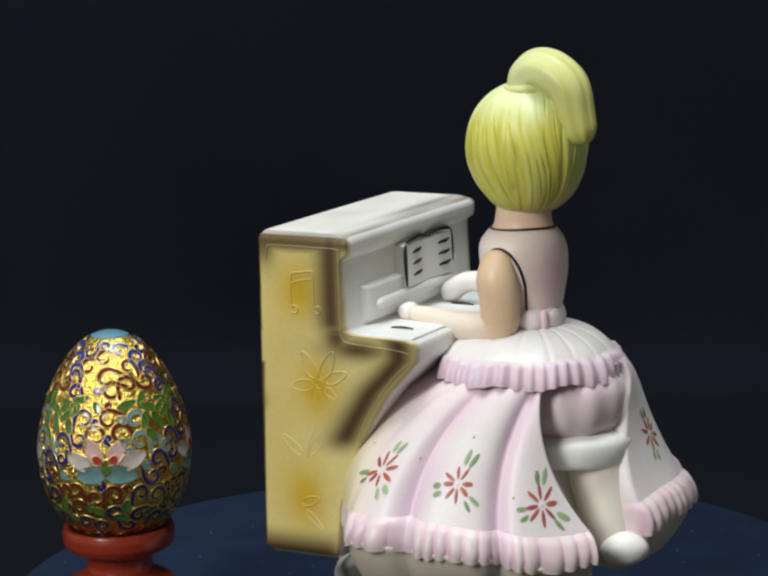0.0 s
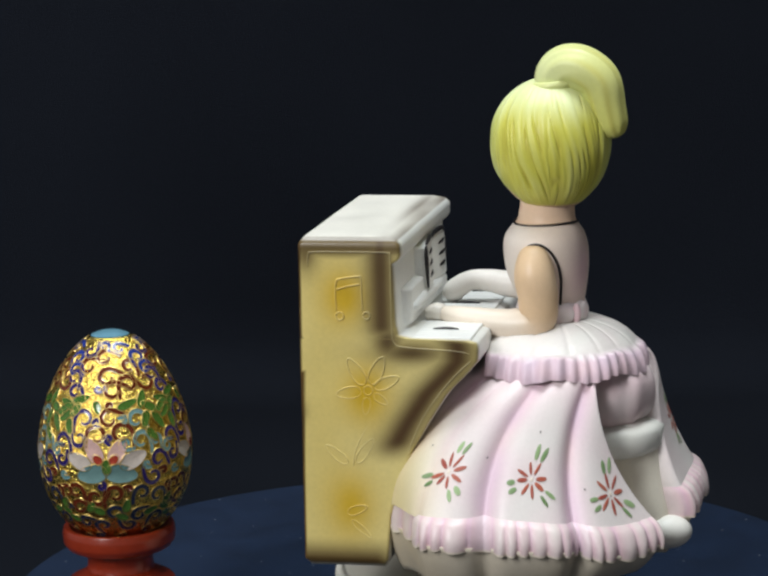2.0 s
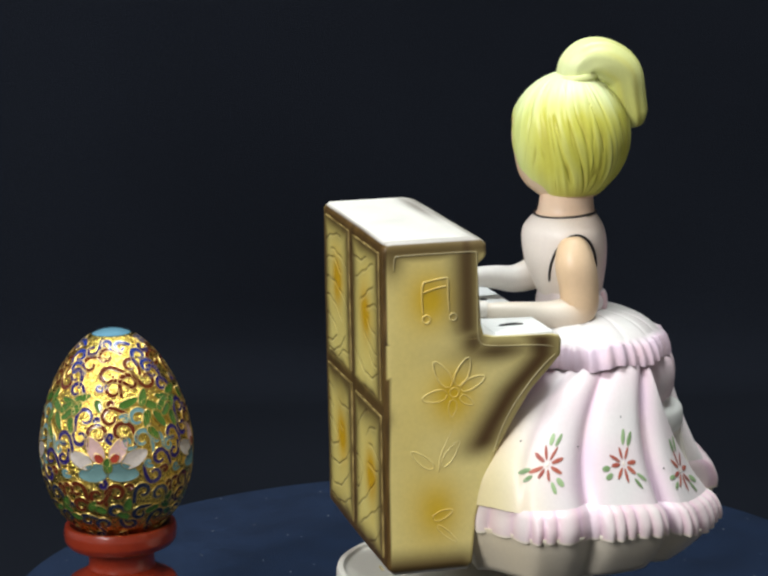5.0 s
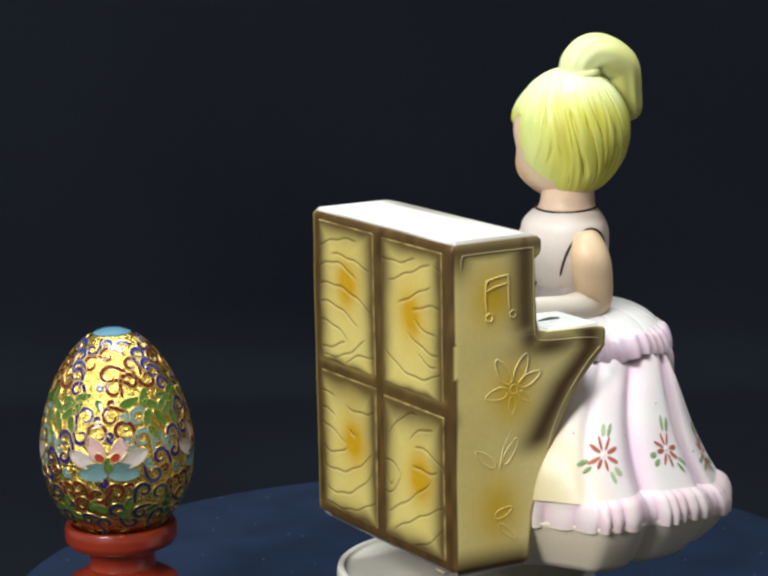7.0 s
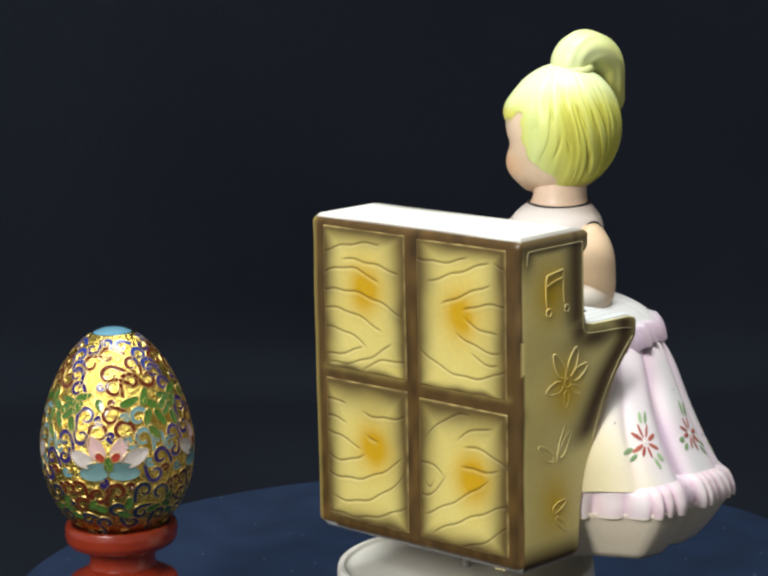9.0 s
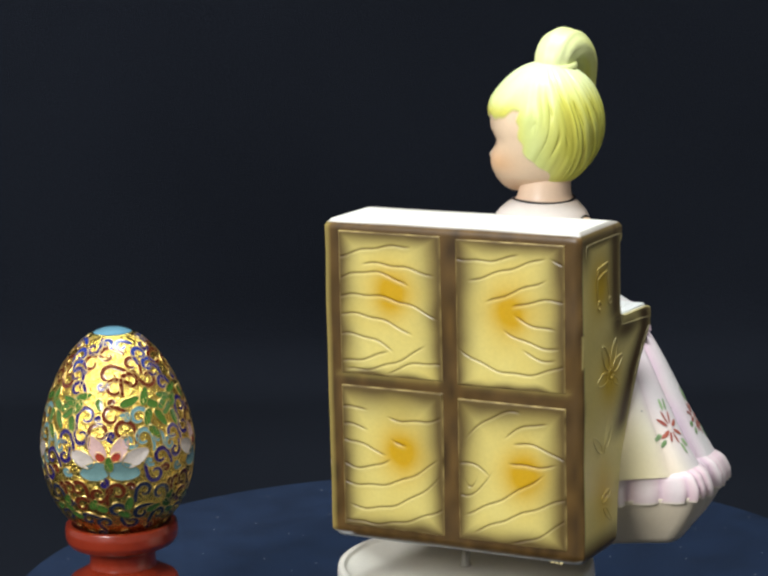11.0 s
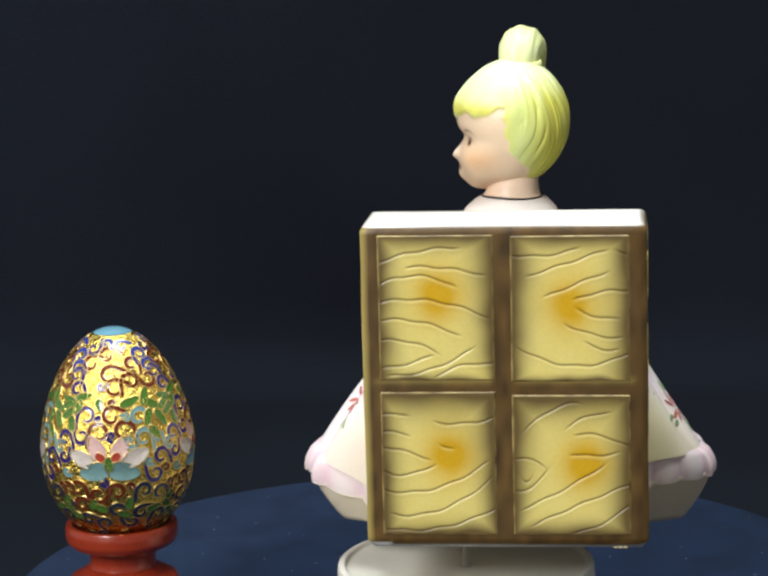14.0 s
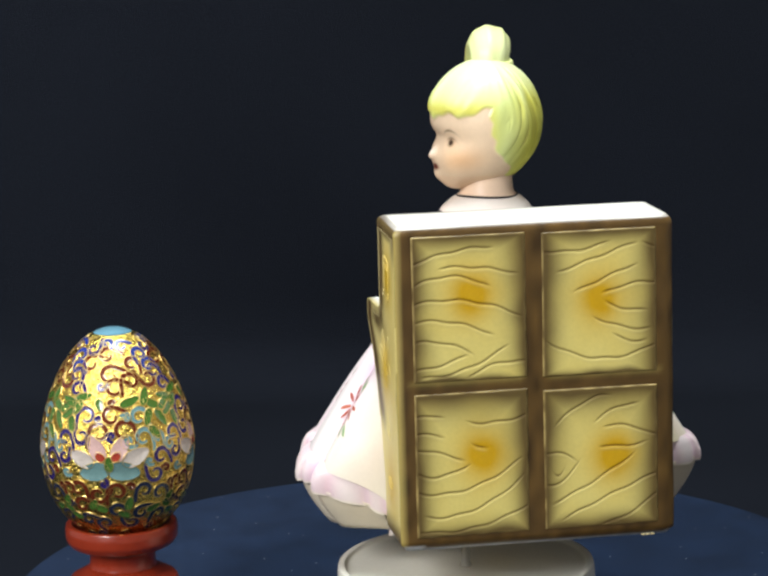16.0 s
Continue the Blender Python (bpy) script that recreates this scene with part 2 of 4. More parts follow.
def body_paint(p, u, v):
    x, y, z = p
    end = min(x - XL, XR - x)
    if z > 0.1382:
        patchy = 0.75 + 0.5 * noise.noise(Vector((x * 45, y * 45, 2)))
        rim = patchy * max(0.8 * sstep(0.0026, 0.0012, end), 0.9 * sstep(0.1389, 0.1383, z))
        return mix(WHITE, BROWN, min(0.9, max(0, rim, 0.7 * bell(x, y, 0.004, 0.0118, 0.030, 0.0022) + 0.3 * bell(x, y, XL, 0.01, 0.006, 0.003))))
    if y > back_y(z) - 0.0016:
        c = mix((0.046, 0.024, 0.006), (0.145, 0.080, 0.020), min(1, max(0, 0.45 + 0.7 * noise.noise(Vector((x * 2, 0, z * 0.6)) * 220))))
        rail = 0.4 * bell(z, 0, 0.0942, 0, 0.0010, 1) * sstep(0.002, 0.005, abs(x + 0.0146)) * sstep(0.003, 0.006, end)
        return mix(c, mix(CREAM, YELLOW, 0.4), max(0.65 * rail, 0.5 * sstep(0.0012, 0.0003, XR - x)))
    if end < 0.0012:
        return side_paint(y, z)
    grime = 0.5 * sstep(0.0035, 0.001, end) * (0.5 + 0.5 * noise.noise(p * 200))
    return mix((0.74, 0.74, 0.70), mix(CREAM, BROWN, 0.3), grime)


def make_piano():
    bm = painted()
    zs = [FOOT + (0.1391 - FOOT) * k / 96 for k in range(97)] + [0.1095, 0.1100, 0.1104, 0.1106, 0.1108, 0.1110, 0.1114, 0.1118, 0.1318, 0.1323, 0.1328, 0.1334, 0.1384]
    zs = sorted(set(round(z, 6) for z in zs))
    nx, ny, rc = 34, 44, 0.0011

    def fn(u, v):
        z = zs[round(v * (len(zs) - 1))]
        y0, y1 = front_y(z), back_y(z)
        top = sstep(0.1375, 0.1391, z)
        inset = 0.0014 * top + 0.0016 * sstep(FOOT + 0.0022, FOOT, z)
        x0, x1, y0, y1 = XL + inset, XR - inset, y0 + inset * 0.4, y1 - inset - 0.0006
        x0 += 0.0002 * noise.noise(Vector((1, 0, z * 60)))
        x1 += 0.0002 * noise.noise(Vector((7, 0, z * 60)))
        k = u * 2 * (nx + ny)
        if k < nx:
            x, y = x0 + (x1 - x0) * k / nx, y0
        elif k < nx + ny:
            x, y = x1, y0 + (y1 - y0) * (k - nx) / ny
        elif k < 2 * nx + ny:
            x, y = x1 - (x1 - x0) * (k - nx - ny) / nx, y1
        else:
            x, y = x0, y1 - (y1 - y0) * (k - 2 * nx - ny) / ny
        cx, cy = min(max(x, x0 + rc), x1 - rc), min(max(y, y0 + rc), y1 - rc)
        d = Vector((x - cx, y - cy))
        if d.length > rc:
            d = d.normalized() * rc
            x, y = cx + d.x, cy + d.y
        wave = 0.0002 * noise.noise(Vector((x * 40, y * 40, z * 40)))
        return (x + wave, y + wave, z)
    rows = sheet(bm, fn, 2 * (nx + ny), len(zs) - 1, body_paint, caps=False)
    bm.faces.new(rows[0][::-1])
    # the lid: rings shrinking to a ridge, so that its paint can vary
    lay = bm.verts.layers.float_color.get("glaze")
    ring = rows[-1]
    for k in range(1, 9):
        nxt = []
        for w in ring:
            q = rows[-1][ring.index(w)].co.copy()
            q.y = 0.0225 + (q.y - 0.0225) * (1 - k / 9)
            q.x = -0.0155 + (q.x + 0.0155) * (1 - 0.25 * k / 9)
            q.z += 0.0005 * math.sin(k / 9 * math.pi / 2)
            n = bm.verts.new(q)
            n[lay] = (*body_paint(q, 0, 0), 1)
            nxt.append(n)
        for i in range(len(ring)):
            j = (i + 1) % len(ring)
            bm.faces.new((ring[i], ring[j], nxt[j], nxt[i]))
        ring = nxt
    bm.faces.new(ring)
    piano = part("piano", bm, GLAZE, figurine, "cream and brown airbrushed upright piano with a white lid", dz=-ZB)
    # four framed panels on the back; each scratched grain line runs through three places (across, down), in hundredths of its panel
    upper_left = ((0, 19, 25, 13, 70, 9), (25, 22, 60, 23, 92, 28), (1, 34, 38, 28, 68, 36), (0, 46, 20, 44, 95, 57), (2, 58, 25, 58, 70, 69), (2, 72, 20, 72, 52, 81), (2, 91, 25, 88, 47, 82), (7, 96, 48, 91, 82, 77), (48, 97, 68, 90, 100, 89))
    upper_right = ((0, 13, 29, 14, 58, 9), (14, 28, 41, 21, 82, 10), (29, 42, 53, 34, 82, 25), (53, 44, 74, 39, 100, 38), (55, 50, 70, 55, 90, 57), (45, 60, 66, 67, 93, 70), (62, 73, 74, 77, 90, 78), (4, 75, 37, 87, 99, 80), (88, 11, 94, 13, 100, 14))
    lower_left = ((0, 17, 12, 15, 25, 17), (47, 21, 75, 22, 98, 18), (0, 38, 24, 42, 42, 47), (0, 55, 26, 57, 47, 50), (0, 68, 47, 67, 93, 48), (8, 85, 47, 83, 95, 60), (3, 95, 47, 95, 100, 80), (50, 36, 57, 39, 63, 40), (0, 28, 12, 28, 25, 30))
    lower_right = ((10, 26, 29, 13, 58, 6), (45, 24, 62, 16, 82, 13), (53, 28, 74, 29, 100, 38), (49, 42, 66, 43, 90, 41), (2, 45, 16, 46, 29, 52), (2, 68, 16, 65, 31, 52), (8, 81, 41, 68, 78, 49), (16, 93, 53, 79, 100, 63), (45, 99, 82, 88, 100, 77), (7, 56, 12, 61, 18, 55))
    for x0, x1, z0, z1, ox, oz, lines in ((-0.0120, 0.0212, 0.0942, 0.1364, 0.52, 0.59, upper_left), (-0.0502, -0.0163, 0.0938, 0.1360, 0.51, 0.53, upper_right),
                                          (-0.0120, 0.0212, 0.0488, 0.0912, 0.59, 0.56, lower_left), (-0.0502, -0.0163, 0.0488, 0.0902, 0.61, 0.51, lower_right)):
        def grain(x, z):
            """Depth of the scratched lines, 0 to 1, and of the low ridge beside them."""
            p, d = 100 * (x1 - x) / (x1 - x0), 100 * (z1 - z) / (z1 - z0)
            tall = (z1 - z0) / 100
            h, ridge = 0, 0
            for a, ya, b, yb, c, yc in lines:
                if a - 4 < p < c + 4:
                    q = ya * (p - b) * (p - c) / ((a - b) * (a - c)) + yb * (p - a) * (p - c) / ((b - a) * (b - c)) + yc * (p - a) * (p - b) / ((c - a) * (c - b))
                    q += 0.6 * math.sin(p * 0.21 + ya)
                    on = sstep(a - 3, a + 5, p) * (1 - sstep(c - 5, c + 3, p))
                    h = max(h, on * math.exp(-((d - q) * tall / 0.00030) ** 2))
                    ridge = max(ridge, on * math.exp(-((d - q - 1.9) * tall / 0.00050) ** 2))
            return h, ridge

        def height(x, z):
            h, ridge = grain(x, z)
            e = min(x - x0, x1 - x, z - z0, z1 - z)
            return -0.0011 + 0.0007 * sstep(0, 0.0005, e) + (0.00004 * ridge - 0.00022 * h) * sstep(0.0002, 0.0012, e)

        def panel_paint(p, u, v):
            x, z = p.x, p.z
            s, t = 1 - (x - x0) / (x1 - x0), (z - z0) / (z1 - z0)
            e = min(x - x0, x1 - x, z - z0, z1 - z)
            n = noise.noise(Vector((x * 120, z * 120, 3)))
            c = mix((0.77, 0.655, 0.210), YELLOW, 0.16 + 0.20 * n)
            c = mix(c, ORANGE, min(1, 1.25 * bell(s, t, ox + 0.03 * n, oz + 0.02 * n, 0.20, 0.18)))
            h, ridge = grain(x, z)
            # ridges paled to paint in their lit edge; brown glaze in the scratches
            c = mix(mix(c, (0.76, 0.66, 0.28), 0.25 * ridge), BROWN, 0.68 * h * sstep(0.0002, 0.0012, e))
            foot = 0.0016 if z0 > 0.09 else 0.0038
            head = 0.0040 if z0 > 0.09 else 0.0066
            inner = 0.0034 + 0.0036 * t
            b = 0
            for d, w in ((x - x0, inner if x0 > -0.03 else 0.0056), (x1 - x, inner if x0 < -0.03 else 0.0046), (z - z0, foot), (z1 - z, head)):
                b = max(b, math.exp(-(max(0, d + 0.0012 * n) / w) ** 1.7))
            # border groove's light line painted in as a broken pale edge
            patchy = sstep(0.00075, 0.0003, e) * (0.45 + 0.9 * noise.noise(Vector((x * 260, z * 260, 9))))
            return mix(mix(c, BROWN, min(0.92, b)), (0.60, 0.45, 0.16), min(0.55, max(0, 0.7 * patchy)))

        def fn(u, v):
            x, z = x1 + (x0 - x1) * u, z0 + (z1 - z0) * v
            return (x, back_y(z) + height(x, z) + 0.0002, z)
        bm = painted()
        sheet(bm, fn, 110, 200, panel_paint, closed=False)
        part("back_panel", bm, GLAZE, piano, "framed panel with scratched grain and an orange bloom", dz=-ZB)

    # a small pressed mark, too worn to read
    for k in range(3):
        bm = painted()
        x = -0.0455 - 0.0014 * k
        slab(bm, (x - 0.0005, back_y(0.0455) - 0.0009, 0.0452), (x + 0.0005, back_y(0.0455) - 0.0002, 0.0456), 0.0001)
        lay = bm.verts.layers.float_color.get("glaze")
        for w in bm.verts:
            w[lay] = (0.55, 0.45, 0.22, 1)
        part("maker_mark", bm, GLAZE, piano, "worn pale mark", dz=-ZB)

    # raised outlines on both ends: a double note, a flower with its stem and leaves, and incised borders
    for x, sgn in ((XL, -1), (XR, 1)):
        def stroke(name, ways, r):
            bm = painted()
            for way in ways:
                pts = [(x + (0.00002 * sgn if sgn < 0 else -0.00010), y, z) for y, z in way]
                tube(bm, pts, [r] * len(pts), lambda p, u, v: mix(side_paint(p.y, p.z), (0.74, 0.66, 0.38), 0.18), seg=8, steps=8 * len(pts))
            part(name, bm, GLAZE, piano, dz=-ZB)

        def ringed(cy, cz, r, n=9):
            return [(cy + r * math.cos(k * 2 * math.pi / (n - 1)), cz + r * math.sin(k * 2 * math.pi / (n - 1))) for k in range(n)]

        def leaf(cy, cz, a, length, width, shift=0.002):
            out = []
            for k in range(11):
                w = 2 * math.pi * k / 10
                l, t = shift + length * (0.5 - 0.5 * math.cos(w)), width * math.sin(w) * (0.6 + 0.4 * math.cos(w / 2) ** 2)
                out.append((cy - l * math.cos(a) + t * math.sin(a), cz + l * math.sin(a) + t * math.cos(a)))
            return out
        stroke("note_relief", [[(0.0246, 0.1185), (0.0249, 0.1232), (0.0245, 0.1270), (0.0232, 0.1277), (0.0185, 0.1284), (0.0175, 0.1278), (0.0175, 0.1230), (0.0172, 0.1185)],
                               [(0.0246, 0.1246), (0.0215, 0.1256), (0.0178, 0.1262)], ringed(0.0238, 0.1172, 0.0011), ringed(0.0162, 0.1174, 0.0010)], 0.00029)
        fl = [leaf(0.0163, 0.0962, math.radians(a), l, w) for a, l, w in ((188, 0.0072, 0.0020), (24, 0.0075, 0.0019), (122, 0.0085, 0.0022), (65, 0.0085, 0.0022), (262, 0.0050, 0.0014), (325, 0.0045, 0.0013))]
        stroke("flower_relief", fl + [ringed(0.0163, 0.0962, 0.0013)], 0.00024)
        stroke("stem_relief", [[(0.0155, 0.0915), (0.0160, 0.0875), (0.0185, 0.0830), (0.0205, 0.0785), (0.0212, 0.0740)]], 0.00019)
        stroke("leaf_relief", [leaf(0.0212, 0.0738, math.radians(55), 0.0085, 0.0016), leaf(0.0212, 0.0738, math.radians(140), 0.0080, 0.0016), leaf(0.0250, 0.0600, math.radians(20), 0.0060, 0.0015), leaf(0.0235, 0.0600, math.radians(318), 0.0075, 0.0010)], 0.00018)
        border = [(0.0325, 0.1310), (0.0322, 0.1345), (0.0300, 0.1352), (0.0150, 0.1352), (0.0098, 0.1350), (0.0092, 0.1330), (0.0092, 0.1140), (0.0085, 0.1098), (0.0055, 0.1086), (-0.0080, 0.1078), (-0.0125, 0.1070)]
        stroke("border_relief", [border, [(-0.0128, 0.1050), (-0.0085, 0.1010), (-0.0040, 0.0958), (0.0005, 0.0895), (0.0035, 0.0835), (0.0055, 0.0780)]], 0.00024)

    # the white front: fallboard, roll, music book with strokes, keys
    plain = (0.76, 0.76, 0.73)
    bm = painted()

    def board(u, v):
        x, z = -0.0475 + 0.064 * u, 0.1120 + 0.0115 * v
        e = min(u, 1 - u, v, 1 - v)
        return (x, 0.0088 - 0.0030 * sstep(0, 0.09, e), z)
    sheet(bm, board, 60, 24, plain, closed=False)
    part("fallboard", bm, GLAZE, piano, "white raised fallboard", dz=-ZB)
    bm = painted()
    tube(bm, [(-0.0400, 0.0058, 0.1170), (-0.015, 0.0058, 0.1172), (0.0085, 0.0058, 0.1170)], [0.0016, 0.0016, 0.0016], plain, 14, 30)
    part("music_ledge", bm, GLAZE, piano, "white rounded ledge", dz=-ZB)
    bm = painted()

    def book_y(x, z):
        return 0.0062 - 0.0012 * abs(math.sin((x + 0.0080) / 0.031 * math.pi)) - 0.0006 * (0.132 - z) / 0.014

    def book(u, v):
        x, z = -0.0235 + 0.031 * u, 0.1185 + (0.0128 + 0.0008 * abs(math.sin(2 * math.pi * u))) * v
        e = min(u, 1 - u, v, 1 - v)
        return (x, 0.0088 + (book_y(x, z) - 0.0088) * sstep(0, 0.04, e), z)
    sheet(bm, book, 50, 26, (0.80, 0.80, 0.76), closed=False)
    book_ob = part("music_book", bm, GLAZE, piano, "open white music book with black brush strokes", dz=-ZB)
    bm = painted()

    def ink(way, r):
        tube(bm, [(x, book_y(x, z) + 0.0001, z) for x, z in way], [r * 0.7, r * 1.35, r * 1.45, r * 0.7], LINE, 8, 18)
    ink([(-0.0229, 0.1190), (-0.0231, 0.124), (-0.0230, 0.129), (-0.0226, 0.1316)], 0.00042)
    ink([(-0.0226, 0.1318), (-0.017, 0.1326), (-0.012, 0.1326), (-0.0082, 0.1316)], 0.00045)
    ink([(-0.0078, 0.1316), (-0.004, 0.1326), (0.002, 0.1328), (0.0064, 0.1320)], 0.00050)
    ink([(0.0066, 0.1318), (0.0069, 0.129), (0.0068, 0.125), (0.0066, 0.122)], 0.00030)
    for k in range(3):
        z = 0.1288 - 0.0033 * k
        ink([(-0.0186, z - 0.0004), (-0.0160, z - 0.0001), (-0.0142, z - 0.0001), (-0.0118, z + 0.0004)], 0.00040)
        ink([(-0.0018, z - 0.0002), (0.0008, z), (0.0028, z), (0.0052, z + 0.0006)], 0.00040)
    part("brush_stroke", bm, GLAZE, book_ob, "black painted note strokes", dz=-ZB)
    for k in range(20):
        x = -0.0535 + 0.0038 * k
        bm = painted()
        slab(bm, (x, -0.0128, 0.1100), (x + 0.0035, 0.0035, 0.1113), 0.0004)
        lay = bm.verts.layers.float_color.get("glaze")
        for w in bm.verts:
            w[lay] = (*plain, 1)
        part("white_key", bm, GLAZE, piano, dz=-ZB)
        if k in (2, 8, 12, 17):
            bm = painted()
            tube(bm, [(x + 0.0036, -0.0075, 0.1113), (x + 0.0036, -0.004, 0.1115), (x + 0.0036, 0.0, 0.1113)], [0.0003, 0.0005, 0.0003], LINE, 8, 12)
            part("black_key", bm, GLAZE, piano, "short black painted key stroke", dz=-ZB)


make_piano()


# the doll: one plain mesh
SC, WC = Vector((-0.0130, -0.0140)), Vector((-0.0150, -0.0320))
FOLDS = [(152, 5, 0.8), (165, 3, 0.35), (184, 5, 1.0), (210, 4.5, 1.1), (300, 6, 0.9), (322, 6, 0.8), (345, 6, 0.9), (10, 5, 0.8), (40, 7, 0.8)]


def fold(deg, s):
    f = 0
    for a, w, k in FOLDS:
        d = (deg - a + 180) % 360 - 180
        f += k * math.exp(-(abs(d) / (w * (0.62 + 0.45 * (1 - s)))) ** 1.5)
    return f


def gap(deg, s):
    lo, hi = 213 + 26 * s, 256 + 24 * (1 - s) ** 2
    return sstep(lo - 2, lo + 3, deg) * (1 - sstep(hi - 3, hi + 2, deg))


def lift(deg):
    """How far the hem hangs below its height beside the piano."""
    d = (deg + 180) % 360 - 180
    return 0.0058 * math.exp(-(((deg - 230 + 180) % 360 - 180) / 27) ** 2) + 0.0175 * sstep(6, 42, d) * (1 - sstep(100, 130, d))


def skirt(deg, s, out=0.0):
    """A point of the skirt: s runs from the waist (0) to the hem (1)."""
    a = math.radians(deg)
    z = 0.1008 + (0.0636 - lift(deg) - 0.1008) * s
    r = 0.0236 + 0.0338 * max(0, s) ** 0.64 + 0.0010 * math.cos(a) ** 2 * s + out
    r -= 0.0042 * fold(deg, s) * (0.40 + 0.60 * s)
    r += 0.0007 * math.sin(math.radians(deg * 9)) * s
    r *= 1 - 0.04 * sstep(236, 250, deg % 360) * (1 - sstep(252, 288, deg % 360)) * sstep(0.1, 0.4, s)
    r *= 1 - 0.32 * gap(deg % 360, s) * sstep(0.0, 0.2, s)
    c = WC.lerp(SC, 1 - (1 - s) ** 2.2)
    p = Vector((c.x + r * math.cos(a), c.y + r * math.sin(a), z))
    return beside(p)


def beside(p):
    """The skirt runs into the piano's ends."""
    k = sstep(-0.002, 0.0135, p.y)
    if p.x < -0.03:
        p.x += (max(p.x, -0.0542) - p.x) * k
    elif p.x > 0.0:
        p.x += (min(p.x, 0.0250) - p.x) * k
    p.y = min(p.y, 0.0125)
    return p


def make_doll():
    bm = painted()
    rnd = random.Random(11)

    def skirt_paint(p, u, v):
        deg = 360 * u
        f = fold(deg, v)
        n = noise.noise(p * 90)
        c = mix((0.74, 0.69, 0.66), PINK, min(0.75, 0.10 + 0.60 * f + 0.22 * n + 0.25 * bell(v, 0, 0, 0, 0.25, 1)))
        c = mix(c, LILAC, min(0.5, max(0, 0.45 * f * (0.55 + n))))
        c = mix(c, (0.74, 0.70, 0.58), 0.9 * gap(deg, v) * sstep(0.1, 0.3, v))
        c = mix(c, CREAM, 0.75 * sstep(-0.012, 0.012, p.y) * (1 if p.x < 0 else 0.5))
        return c
    sheet(bm, lambda u, v: skirt(360 * u, v), 540, 60, skirt_paint, caps=False)

    def pleat(deg):
        ph = math.radians(deg * 46) + 1.6 * math.sin(math.radians(deg * 7)) + 0.9 * math.sin(math.radians(deg * 17))
        return 1.5 * abs(math.sin(ph)) ** 0.8 - 0.9 + 0.3 * math.sin(math.radians(deg * 29))

    # hem ruffle, and the plain foot of the casting below it
    def ruffle(u, v, deep=1.0):
        deg = 360 * u
        p = skirt(deg, 0.97, 0.0010 * sstep(0, 0.15, v))
        c = Vector((SC.x, SC.y, p.z))
        d = (p - c)
        d.z = 0
        d.normalize()
        pl = pleat(deg) * deep
        bulge = 0.0005 * sstep(0, 0.2, v) + 0.0027 * math.sin(math.pi * 0.66 * v)
        p = beside(p + d * bulge)
        p = p + d * (0.00105 * pl * (0.15 + 0.85 * v))
        p.z = 0.0648 - lift(deg) - 0.0088 * v + 0.0004 * math.sin(math.radians(deg * 11)) * v - 0.0003 * pl * v
        p.z = max(p.z, 0.0434)
        return p

    def ruffle_paint(p, u, v):
        pl = pleat(360 * u)
        # pink and lilac deepen in the creases, painting in the pleats' shade
        c = mix((0.73, 0.64, 0.61), PINK, 0.46 + 0.25 * noise.noise(p * 150) - 0.40 * pl)
        c = mix(c, LILAC, 0.25 * fold(360 * u, 1) + 0.15 * (1 if pl < -0.5 else 0))
        return mix(c, (0.80, 0.72, 0.56), 0.8 * sstep(0.88, 1, v) + 0.4 * sstep(0.0, 0.014, p.y))
    sheet(bm, ruffle, 1080, 10, ruffle_paint, caps=False)

    def foot_ring(u, v):
        q = ruffle(u, 0.97, 0.0)
        c = Vector((SC.x, SC.y, q.z))
        k = 1 - 0.012 * sstep(0, 0.1, v) - 0.13 * v ** 1.5
        q = c + (q - c) * k
        q.z = max(0.0432, q.z + 0.0010)
        q.z += (0.0427 - q.z) * v
        q.y = min(q.y, 0.0115)
        return q
    sheet(bm, foot_ring, 240, 8, lambda p, u, v: mix((0.66, 0.59, 0.47), (0.64, 0.51, 0.28), 0.35 * sstep(-0.02, 0.01, p.y) + 0.1 * noise.noise(p * 90)))

    # peplum with its frill, bustle, stool and leg in the gap
    PC = Vector((-0.0165, -0.0300))

    def peplum(u, v):
        a = 2 * math.pi * u
        frill = sstep(0.64, 0.72, v)
        r = 0.0092 + 0.0176 * math.sin(v * math.pi / 2) ** 0.9
        r += 0.0004 * math.sin(10 * a + 1) * v + frill * (0.0011 + 0.0006 * math.sin(44 * a + 2 * math.sin(5 * a)))
        c = Vector((-0.0145, -0.0300)).lerp(PC, v)
        y = c.y + r * math.sin(a)
        z = 0.1098 - 0.0134 * v ** 1.75 - 0.00025 * (1 - frill) * max(0, math.sin(17 * a + 1.5 * math.sin(3 * a))) ** 6 - frill * 0.0007 * math.sin(9 * a) - 0.001 * v * math.sin(a)
        k = math.cos(a - math.radians(125)) * v
        return (c.x + (r * 1.05 + 0.0012 * k) * math.cos(a), min(y, -0.0142), z + 0.0016 * k)

    def peplum_paint(p, u, v):
        n = noise.noise(p * 160)
        c = mix((0.75, 0.73, 0.68), PINK, 0.10 + 0.12 * n)
        return mix(c, mix(PINK, LILAC, 0.35 + 0.4 * n), 0.75 * sstep(0.62, 0.74, v))
    sheet(bm, peplum, 264, 44, peplum_paint, caps=False)
    blob(bm, (-0.0175, -0.0448, 0.0896), (0.0182, 0.0152, 0.0112), lambda p, u, v: mix((0.80, 0.72, 0.70), PINK, 0.42 + 0.4 * noise.noise(p * 120)), nu=60, nv=20, lobes=11, amp=0.025, square=0.8)
    blob(bm, (-0.0170, -0.0466, 0.0765), (0.0182, 0.0160, 0.0056), (0.78, 0.77, 0.71), nu=48, nv=20, square=0.55)
